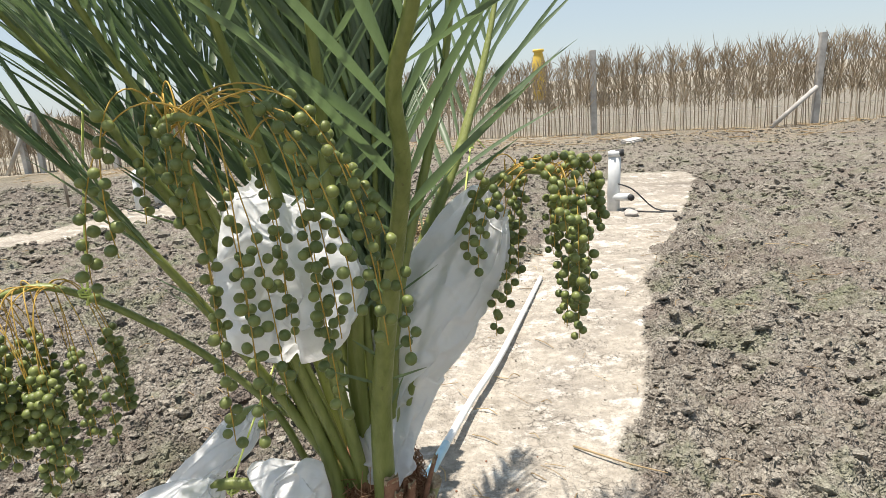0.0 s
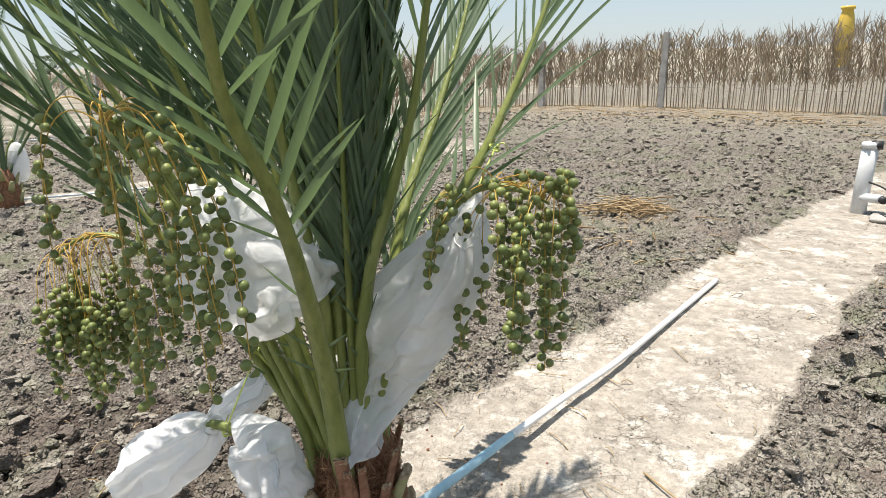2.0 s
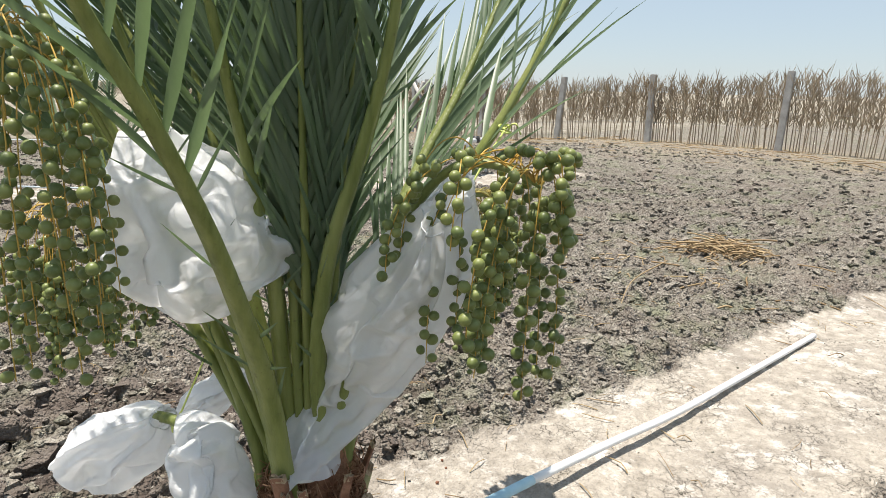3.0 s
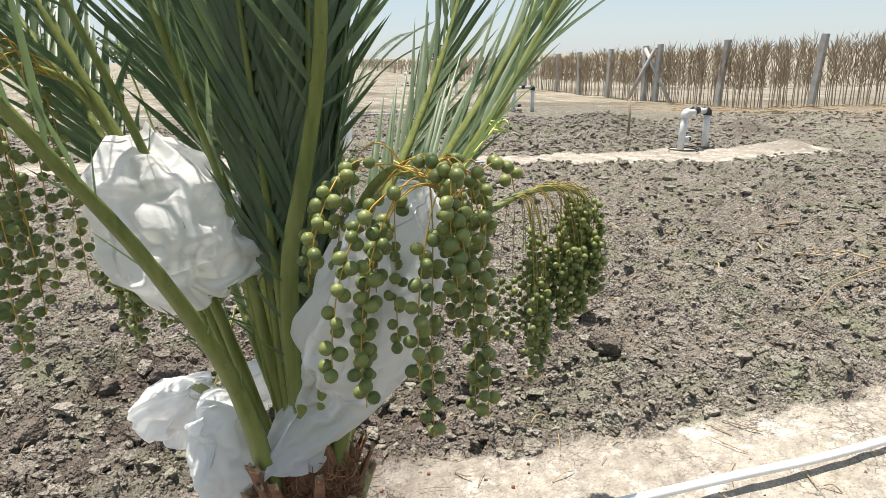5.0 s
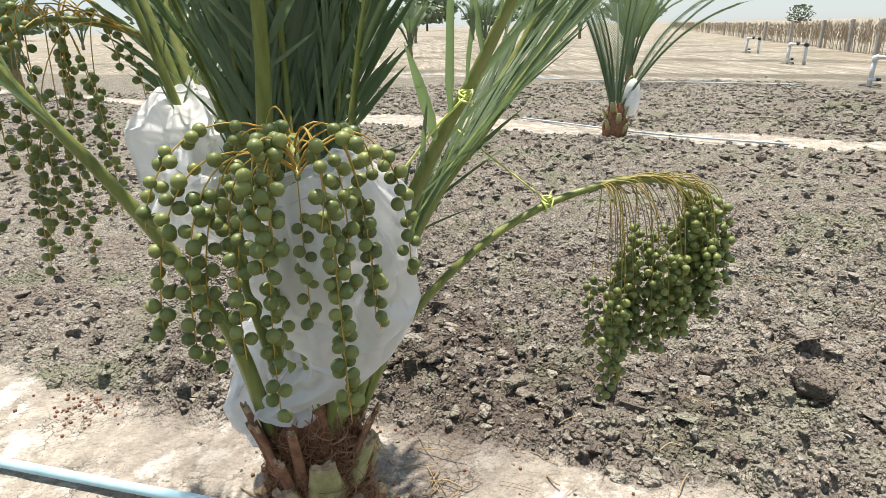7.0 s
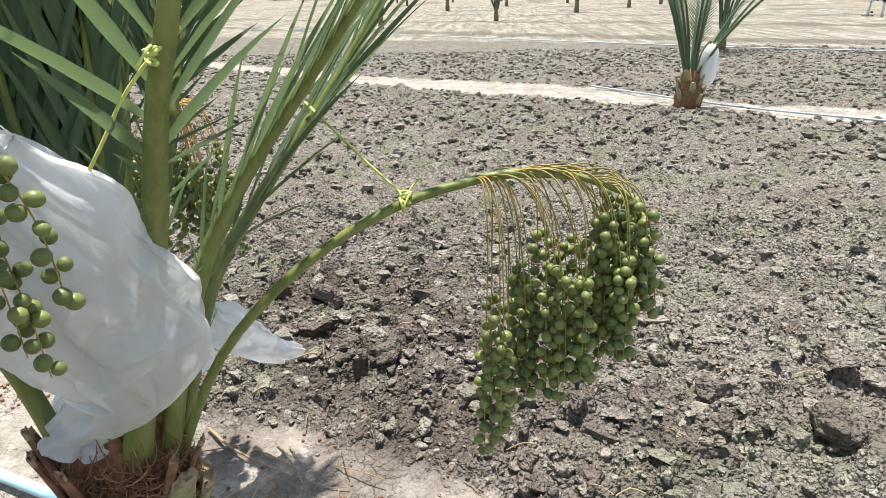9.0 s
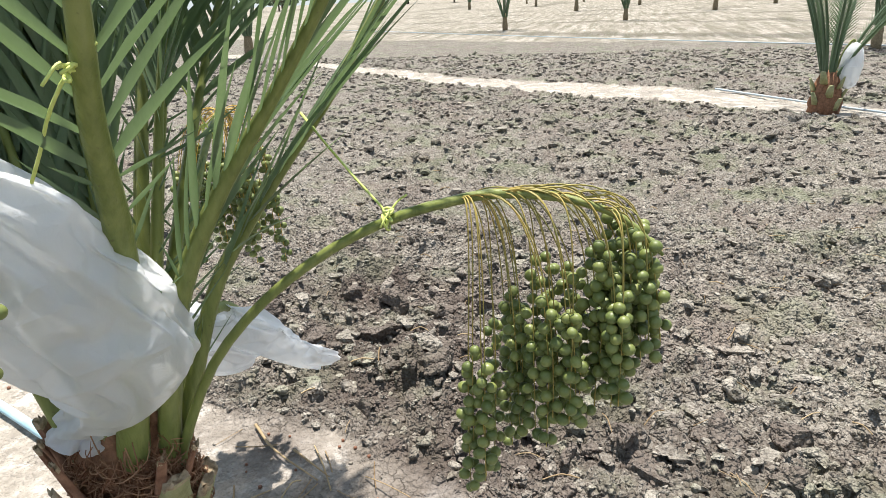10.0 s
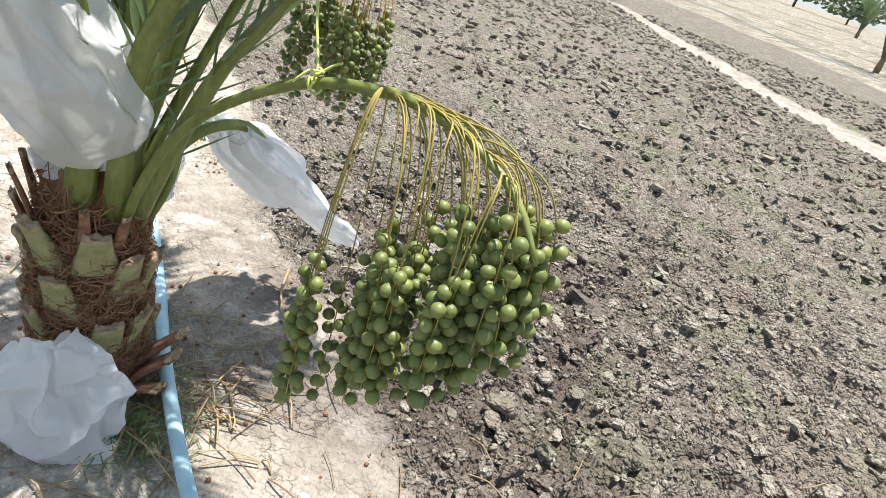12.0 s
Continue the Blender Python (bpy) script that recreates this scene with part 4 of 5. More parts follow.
def strands_e():
    r = np.random.default_rng(34)
    out = []
    for k in range(20):
        a = r.uniform(0, 6.28)
        rad = 0.04 + 0.15 * r.uniform() ** 0.7
        x, y = -0.03 + 1.35 * rad * math.cos(a), -0.575 + 0.6 * rad * math.sin(a)
        z = 0.92 + 0.3 * r.uniform() ** 1.3
        if k % 4 == 0:
            x, z = -0.16 + r.normal(0, 0.07), 1.2 + 0.22 * r.uniform()
        out.append((r.uniform(0, 1), (x, y, z), r.uniform(0.3, 0.6), 0.05 + 0.05 * r.uniform(), 6))
    return out


bunch([(-0.05, -0.13, 0.45), (-0.08, -0.19, 0.74), (-0.11, -0.22, 0.92), (-0.17, -0.28, 1.12), (-0.20, -0.35, 1.29), (-0.205, -0.42, 1.42)], 0.0125,
      [(-0.205, -0.42, 1.42), (-0.16, -0.51, 1.46), (-0.08, -0.58, 1.465), (0.03, -0.62, 1.42)], strands_e(),
      "loose bunch of green dates on long orange-yellow strands", 6, gap=0.018, cord=ORANGE, size=0.9)


# ---------------------------------------------------------------- bags
def settle(guide, slack_round, slack_long, room, seed, steps=130, stir=1.0):
    """Lets a closed sheet of cloth, a little too large for its shape, buckle into folds; guide: rows x columns x 3, room: how far it may stray in each row."""
    rows, cols = guide.shape[:2]
    rest_round = np.linalg.norm(np.roll(guide, -1, 1) - guide, axis=2) * slack_round
    rest_long = np.linalg.norm(guide[1:] - guide[:-1], axis=2) * slack_long
    half = 0.5 * (rest_long + np.roll(rest_long, -1, 1))
    across = 0.5 * (rest_round[1:] + rest_round[:-1])
    rest_skew = np.sqrt(half ** 2 + across ** 2)
    p = guide.reshape(-1, 3)
    n = [vnoise(p[:, 0] * 14 + 3 * q, p[:, 1] * 14, p[:, 2] * 14, seed + q).reshape(rows, cols) for q in range(3)]
    fine = [vnoise(p[:, 0] * 34 + 3 * q, p[:, 1] * 34, p[:, 2] * 34, seed + 9 + q).reshape(rows, cols) for q in range(3)]
    v = guide + stir * (0.014 * np.stack(n, 2) + 0.006 * np.stack(fine, 2))
    every = np.arange(cols)
    for it in range(steps):
        for odd in (0, 1):
            i, j = every[odd::2], (every[odd::2] + 1) % cols
            for a, b, rest, k in ((v[:, i], v[:, j], rest_round[:, i], 0.5),):
                d = b - a
                ln = np.linalg.norm(d, axis=2, keepdims=True) + 1e-9
                m = d * (k * (ln - rest[..., None]) / ln)
                v[:, i] += m
                v[:, j] -= m
            d = v[odd + 1::2] - v[odd:-1:2]
            ln = np.linalg.norm(d, axis=2, keepdims=True) + 1e-9
            m = d * (0.5 * (ln - rest_long[odd::2][..., None]) / ln)
            v[odd:-1:2] += m
            v[odd + 1::2] -= m
            for turn in (1, -1):
                d = np.roll(v[odd + 1::2], -turn, 1) - v[odd:-1:2]
                ln = np.linalg.norm(d, axis=2, keepdims=True) + 1e-9
                m = d * (0.3 * (ln - rest_skew[odd::2][..., None]) / ln)
                v[odd:-1:2] += m
                v[odd + 1::2] -= np.roll(m, turn, 1)
        soft = 0.25 * (np.roll(v, 1, 1) + np.roll(v, -1, 1))
        soft[1:-1] += 0.25 * (v[2:] + v[:-2])
        soft[0] *= 2
        soft[-1] *= 2
        v += (0.035 if it < steps - 12 else 0.015) * (soft - v)
        v[..., 2] -= 0.0006
        away = v - guide
        ln = np.linalg.norm(away, axis=2, keepdims=True) + 1e-9
        v = guide + away * np.minimum(1, room[:, None, None] / ln)
    return v


def smooth_net(p, at_r, at_c):
    """Reads a net of points at fractional rows and columns along smooth curves (Catmull-Rom)."""
    def along(q, at):
        i = np.clip(np.floor(at).astype(int), 0, len(q) - 2)
        t = (at - i)[:, None, None]
        a, b, c, d = q[np.maximum(i - 1, 0)], q[i], q[i + 1], q[np.minimum(i + 2, len(q) - 1)]
        return 0.5 * (2 * b + (c - a) * t + (2 * a - 5 * b + 4 * c - d) * t * t + (3 * b - a - 3 * c + d) * t ** 3)
    return along(along(p, at_r).transpose(1, 0, 2), at_c).transpose(1, 0, 2)


def bag(centers, widths, thick, wide_dir, label, seed, room=0.03, slack=1.16, cols=104, rows=84, pulls=(), tie=1.0, crush=0.16):
    """A cloth bag along a line of centres: half width across wide_dir and half thickness, let sag into folds."""
    c = spline(centers, rows)
    t = np.linspace(0, 1, rows)
    k = np.linspace(0, 1, len(widths))
    hw, ht = np.interp(t, k, widths), np.interp(t, k, thick)
    tan = unit(np.gradient(c, axis=0))
    w = np.asarray(wide_dir, float)
    w = unit(w - (tan @ w)[:, None] * tan)
    n = np.cross(tan, w)
    ang = np.linspace(0, 2 * np.pi, cols, endpoint=False)
    sharp = np.sign(np.sin(ang)) * np.abs(np.sin(ang)) ** 1.35
    v = c[:, None, :] + (hw[:, None] * np.cos(ang))[:, :, None] * w[:, None, :] + (ht[:, None] * sharp)[:, :, None] * n[:, None, :]
    for at, move, reach in pulls:
        d = np.linalg.norm(v - np.array(at), axis=2)
        v = v + np.exp(-(d / reach) ** 2)[:, :, None] * np.array(move)
    free = room * np.interp(t, (0, 0.12, 0.85, 1), (0.8, 1.0, 1.0, 0.45) if tie > 0.5 else (0.35, 1.0, 1.0, 0.8))
    # broad folds on a coarse net, rounded off, then small creases on the fine one
    pick_r, pick_c = np.linspace(0, rows - 1, rows // 4).round().astype(int), np.arange(0, cols, 4)
    low = settle(v[pick_r][:, pick_c], slack, 1 + (slack - 1) * crush, free[pick_r] * 1.3, seed)
    low = np.concatenate([low[:, -2:], low, low[:, :3]], 1)
    sharp_r, sharp_c = np.interp(np.arange(rows), pick_r, np.arange(len(pick_r))), 2 + np.arange(cols) / 4
    crease = smooth_net(low, sharp_r, sharp_c)
    i, j = np.clip(np.floor(sharp_r).astype(int), 0, len(pick_r) - 2), np.floor(sharp_c).astype(int)
    a, b = (sharp_r - i)[:, None, None], (sharp_c - j)[None, :, None]
    flat = (1 - a) * ((1 - b) * low[i][:, j] + b * low[i][:, j + 1]) + a * ((1 - b) * low[i + 1][:, j] + b * low[i + 1][:, j + 1])
    fold = 0.55 * crease + 0.45 * flat
    v = settle(fold, 1.05, 1.03, 0.25 * free, seed + 50, 60, 0.3)
    v[-1] += 0.012 * tan[-1] * vnoise(np.cos(ang) * 3 + seed, np.sin(ang) * 3, seed=seed)[:, None]
    v[0] -= 0.018 * tan[0] * vnoise(np.cos(ang) * 2 + seed, np.sin(ang) * 2, seed=seed + 3)[:, None]
    v = v.reshape(-1, 3)
    f = [(i * cols + k2, i * cols + (k2 + 1) % cols, (i + 1) * cols + (k2 + 1) % cols, (i + 1) * cols + k2) for i in range(rows - 1) for k2 in range(cols)]
    ob = new("fruit_bag", mesh_of("fruit_bag", v, f, CLOTH))
    tagged(ob, label, "fruit bag", "white cloth bags on the fruit stalks")
    q = 3 if tie < 0.5 else rows - 4
    tv, tf = tube(v[q * cols:(q + 1) * cols:3] + 0.0015 * unit(v[q * cols:(q + 1) * cols:3] - c[q]), 0.0016, 5)
    piece("tie", mesh_of("tie", tv, tf, PVC), ob, label="thin white tie cord")
    return ob


bag([(0.06, -0.135, 0.64), (0.055, -0.12, 0.70), (0.055, -0.05, 0.78), (0.085, 0.0, 0.87), (0.155, 0.01, 0.97), (0.235, 0.01, 1.08), (0.305, -0.005, 1.18), (0.345, -0.02, 1.24)],
    (0.08, 0.06, 0.09, 0.12, 0.15, 0.14, 0.125, 0.10), (0.06, 0.06, 0.095, 0.115, 0.115, 0.10, 0.075, 0.02), (-0.4, 0.9, 0.05), "long white translucent bag tied round a fruit stalk", 71, 0.034, 1.28, 128, 120,
    pulls=[((0.08, 0.17, 0.86), (-0.03, 0.01, -0.02), 0.07), ((0.27, 0.13, 1.2), (0.0, 0.03, 0.03), 0.05)])
bag([(-0.07, -0.26, 1.06), (-0.065, -0.275, 1.09), (-0.06, -0.295, 1.145), (-0.065, -0.305, 1.21), (-0.10, -0.31, 1.29), (-0.13, -0.33, 1.345)],
    (0.06, 0.105, 0.13, 0.13, 0.10, 0.04), (0.05, 0.08, 0.10, 0.10, 0.08, 0.03), (0.65, 0.75, 0), "crumpled white cloth bag bunched round a fruit stalk", 72, 0.05, 1.5, crush=0.5,
    pulls=[((0.03, -0.19, 1.1), (0.035, 0.04, 0.01), 0.055), ((-0.10, -0.38, 1.30), (0.0, -0.02, 0.05), 0.05)])
bag([(-0.32, -0.24, 0.66), (-0.38, -0.25, 0.64), (-0.47, -0.26, 0.57), (-0.56, -0.28, 0.49), (-0.64, -0.30, 0.42)],
    (0.03, 0.08, 0.13, 0.12, 0.05), (0.02, 0.05, 0.08, 0.08, 0.03), (0.4, -0.6, 0.6), "white bag hanging low from a tied stalk", 73, 0.034, 1.36, tie=0)
bag([(-0.20, -0.24, 0.67), (-0.17, -0.24, 0.685), (-0.14, -0.245, 0.62), (-0.12, -0.24, 0.53), (-0.11, -0.24, 0.45)],
    (0.02, 0.07, 0.09, 0.085, 0.04), (0.02, 0.06, 0.07, 0.06, 0.03), (0.8, -0.5, 0.0), "small crumpled white bag beside the stump", 74, 0.036, 1.45, tie=0, crush=0.55)
bag([(-0.28, -0.05, 0.725), (-0.35, -0.05, 0.68), (-0.44, -0.05, 0.60), (-0.54, -0.035, 0.50), (-0.645, 0.005, 0.40)],
    (0.03, 0.08, 0.08, 0.07, 0.06), (0.02, 0.04, 0.045, 0.035, 0.03), (0.45, 0.6, 0.5), "narrow white bag on a fruit stalk over the sand", 75, 0.026, 1.3, tie=0)
bag([(0.16, 0.03, 0.345), (0.165, 0.06, 0.31), (0.16, 0.08, 0.24), (0.15, 0.10, 0.16), (0.13, 0.12, 0.09), (0.11, 0.135, 0.04)],
    (0.06, 0.11, 0.125, 0.105, 0.075, 0.05), (0.03, 0.045, 0.05, 0.04, 0.03, 0.02), (-0.75, 0.35, 0.05), "limp white bag lying against the stump", 76, 0.06, 1.5, crush=0.4,
    pulls=[((0.07, 0.14, 0.2), (-0.02, -0.01, 0.03), 0.05), ((0.1, 0.16, 0.06), (-0.03, 0.02, -0.01), 0.04)])

# ---------------------------------------------------------------- water pipe, stands, fence
def pipe_line(pts, rad, mat, name, label, cat, sides=12):
    path = spline(pts, 40)
    v, f = tube(path, rad, sides)
    ob = new(name, mesh_of(name, v, f, mat))
    return tagged(ob, label, cat)


hose = empty("water_pipe", (0.1, 0.0, 0.0))
tagged(hose, "white and pale blue plastic water pipe along the sandy strip", "pipe")
line = [(x, y, gz(x, y) + 0.03) for x, y in [(-1.0, -2.4), (-0.5, -0.98), (-0.24, -0.33), (-0.12, 0.0), (0.0, 0.4), (0.1, 0.85)]]
line[2:] = [(-0.26, -0.33, 0.05), (-0.13, 0.0, 0.07), (0.0, 0.4, gz(0.0, 0.4) + 0.085), (0.1, 0.85, gz(0.1, 0.85) + 0.075)]
v, f = tube(spline(line, 40) - (0.1, 0, 0), 0.018, 12)
piece("blue_pipe", mesh_of("blue_pipe", v, f, PVC_BLUE), hose, label="pale blue length of pipe")
line = [(x, y, gz(x, y) + h) for x, y, h in [(0.1, 0.85, 0.075), (0.2, 1.32, 0.06), (0.33, 1.78, 0.045), (0.5, 2.5, 0.03), (0.67, 3.24, 0.02)]]
v, f = tube(spline(line, 40) - (0.1, 0, 0), 0.0165, 12)
piece("white_pipe", mesh_of("white_pipe", v, f, PIPE_WHITE), hose, label="sun-bleached white length of pipe")


def stand(x, y, height, dx, dy, wide, label, r=0.05):
    """A white water outlet: two uprights, elbows, a black valve and a coil of cable."""
    top = empty("standpipe", (x, y, gz(x, y)))
    tagged(top, label, "standpipe", "standpipes at the heads of the rows")
    d = unit(np.array((dx, dy, 0.0)))
    for k, end in enumerate((0, wide) if wide > 0.3 else (0,)):
        b = d * end
        lean = (0.03, 0.02, 0) if k == 0 else (0, 0, 0)
        v, f = tube([b + (0, 0, -0.1), b + np.array(lean) * 0.5 + (0, 0, height * 0.5), b + np.array(lean) + (0, 0, height - 0.03)], r, 14, up=(1, 0, 0))
        piece("upright", mesh_of("upright", v, f, PVC), top)
        v, f = tube(spline([b + np.array(lean) + (0, 0, height - 0.06), b + np.array(lean) + (0, 0, height), b + np.array(lean) + d * (0.06 if k == 0 else -0.06) + (0, 0, height + 0.015)], 8), r * 1.22, 14, up=(1, 0, 0))
        if wide > 0.3:
            piece("elbow", mesh_of("elbow", v, f, PVC if k == 0 else BLACK), top)
    if wide <= 0.3:
        v, f = tube([(0.03, 0.02, height - 0.05), (0.03, 0.02, height), (0.03, 0.02, height + 0.012)], [r * 1.12, r * 1.12, r * 0.8], 16, up=(1, 0, 0))
        piece("cap", mesh_of("cap", v, f, PVC), top)
        v, f = tube([(0.03, 0.0, height - 0.02), (0.12, -0.02, height - 0.015)], r * 0.6, 12)
        piece("elbow", mesh_of("elbow", v, f, BLACK), top, label="black plastic elbow")
    v, f = tube([d * 0.05 + (0.02, 0.01, height + 0.012), d * (wide - 0.05) + (0, 0, height + 0.012)], r * 0.85, 14)
    if wide > 0.3:
        piece("cross_pipe", mesh_of("cross_pipe", v, f, PVC), top)
        v, f = box_shape(0.13, 0.11, 0.11, 0.02, Matrix.Translation(Vector(d * wide * 0.5 + (0, 0, height + 0.03))))
        piece("valve", mesh_of("valve", v, f, BLACK), top, label="black plastic valve")
    if wide <= 0.3:
        d, wide = np.array((1.0, -0.2, 0.0)), 0.28
    v, f = tube([d * 0.0 + (0.0, -0.02, 0.16), d * wide * 0.5 + (0.02, -0.10, 0.17)], 0.042, 12)
    piece("outlet", mesh_of("outlet", v, f, PVC), top)
    v, f = tube([d * wide * 0.5 + (0.02, -0.10, 0.17), d * wide * 0.5 + (0.03, -0.16, 0.17)], 0.035, 12)
    piece("outlet_cap", mesh_of("outlet_cap", v, f, BLACK), top)
    q = np.linspace(0, 9, 40)
    coil = np.stack([0.22 * np.cos(q) + 0.1, 0.2 * np.sin(q) - 0.05, 0.03 + 0.004 * q], 1)
    if r < 0.055:
        v, f = tube(coil, 0.009, 5)
    else:
        v, f = tube(spline([(0.03, -0.04, 0.32), (0.2, -0.1, 0.25), (0.42, -0.2, 0.04), (0.62, -0.33, 0.02), (0.3, -0.25, 0.02), (0.1, -0.1, 0.03)], 30), 0.009, 5)
    piece("cable", mesh_of("cable", v, f, BLACK), top, label="thin black cable lying on the ground")


stand(1.70, 5.88, 0.67, 0.32, 0.95, 0.16, "grey-white plastic standpipe with black cap beside the sandy strip", 0.07)
stand(-4.97, 7.70, 0.55, 0.04, 1.0, 0.55, "white plastic standpipe with two legs and black valve")
stand(-12.1, 10.2, 0.60, 0.3, 0.4, 0.5, "white plastic standpipe with two legs and black valve")
stand(-19.2, 12.6, 0.60, 0.3, 0.4, 0.5, "white plastic standpipe with two legs and black valve")
stand(-27.0, 15.4, 0.60, 0.3, 0.4, 0.5, "white plastic standpipe with two legs and black valve")

v, f = tube([(0, 0, -0.1), (0.01, 0.0, 0.3), (-0.02, 0.01, 0.6)], 0.022, 7, up=(1, 0, 0))
ob = new("stake", mesh_of("stake", v, f, WOODPOLE))
ob.location = (-6.3, 8.05, gz(-6.3, 8.05))
tagged(ob, "thin weathered wooden stake driven into the soil", "stake")

for pts, name in (([(-8.75, 2.1), (-8.3, 2.55), (-7.0, 3.55), (-5.7, 4.6)], "far"), ([(-31, -13), (-22, -3), (-15.2, 5.0), (-12.6, 9.0)], "farther")):
    p = [(x, y, gz(x, y) + 0.04) for x, y in pts]
    pipe_line(p, 0.013, PVC_FAR, "water_pipe", "pale blue plastic water pipe along a far planting strip", "pipe", 8)


def post(x, height, lean, brace=0, reach=0.95):
    y = fence_y(x) - 0.12
    top = empty("fence_post", (x, y, gz(x, y)))
    tagged(top, "weathered concrete fence post, square and slightly leaning", "fence post", "posts of the fence")
    v, f = box_shape(0.14, 0.14, height + 0.3, 0.012, Matrix.Translation((0, 0, height / 2 - 0.15)))
    v = v + np.stack([lean * v[:, 2], 0.02 * v[:, 2], 0 * v[:, 2]], 1)
    piece("shaft", mesh_of("shaft", v, f, CONCRETE, False), top)
    if brace:
        v, f = tube([(brace, -0.1, 0.0), (0.02 * brace, -0.08, height * reach)], 0.055, 8, up=(0, 1, 0))
        piece("brace", mesh_of("brace", v, f, CONCRETE), top, label="slanting concrete brace")


for x, ln, br in [(12.4, 0.02, 0), (7.8, 0.05, -1.0), (2.85, 0.0, 0), (-1.6, 0.03, 0), (-4.6, 0.0, 0), (-7.2, 0.07, 0), (-9.9, 0.08, 0), (-12.2, 0.03, -1.0), (-12.7, -0.02, 1.1), (-14.7, 0.05, 0), (-16.6, -0.03, 0), (-18.4, 0.06, 0), (-21.5, 0.02, 0), (-24.0, 0.05, 0), (-27.0, 0.0, 0), (-31.0, 0.03, 0), (-37.0, 0.0, 0), (-44.0, 0.0, 0), (-52.0, 0.0, 0), (-62, 0, 0), (-74, 0, 0)]:
    post(x, float(fence_top(x)) + 0.08 - float(fence_base(x)), ln, br, 0.42 if x > 0 else 0.95)


def build_fence():
    r = np.random.default_rng(55)
    top = empty("palm_frond_fence", (0, fence_y(0), 0))
    tagged(top, "tall fence of dry brown palm fronds set upright in a row", "fence", kind="structure")
    sticks, leaves = Heap(), Heap()
    x = 15.0
    while x > -130:
        far = max(0.0, -x - 12) / 40
        y = fence_y(x) + r.normal(0, 0.1)
        z = float(fence_base(x)) + 0.02
        h = float(fence_top(x)) * r.uniform(0.88, 1.06) + 0.02 - z
        lx, ly = r.normal(0, 0.07), r.normal(0, 0.05)
        p = np.array([(x, y, z - 0.15), (x + lx * 0.4 + r.normal(0, 0.03), y + ly * 0.4, z + h * 0.5), (x + lx, y + ly, z + h * 0.92)]) - (0, fence_y(0), 0)
        sticks.add(*tube(p, [0.012, 0.0095, 0.005], 4, cap=False))
        n = 54 if far < 0.2 else 24 if far < 0.6 else 14
        for k in range(n):
            q = 1.0 - 0.6 * r.uniform() ** 1.15
            at = p[0] + (p[2] - p[0]) * q + (r.normal(0, 0.06), 0, 0)
            a, up = r.uniform(0, 6.28), r.uniform(0.8, 6.0)
            d = (math.cos(a), math.sin(a) * 0.6, up)
            leaves.add(*blade(at, d, (math.sin(a), -math.cos(a), 0.1), h * r.uniform(0.10, 0.24), r.uniform(0.006, 0.013) * (1 + far), 0.15 * r.uniform(-0.2, 2.5), 0.2, 2))
        x -= r.uniform(0.03, 0.085) * (1 + far * 1.6)
    tagged(piece("sticks", sticks.mesh("sticks", FENCE_STICK), top, label="bare brown frond stalks"), kind="stuff")
    tagged(piece("dry_leaves", leaves.mesh("dry_leaves", DRY), top, label="dry curled brown leaflets"), kind="stuff")
    for h in (0.45, 0.8, 1.1):
        v, f = tube([(xx, fence_y(xx) - fence_y(0) - 0.03, float(fence_base(xx)) + 0.05 + h) for xx in np.linspace(15, -60, 30)], 0.004, 4)
        piece("wire", mesh_of("wire", v, f, CONCRETE), top)


build_fence()


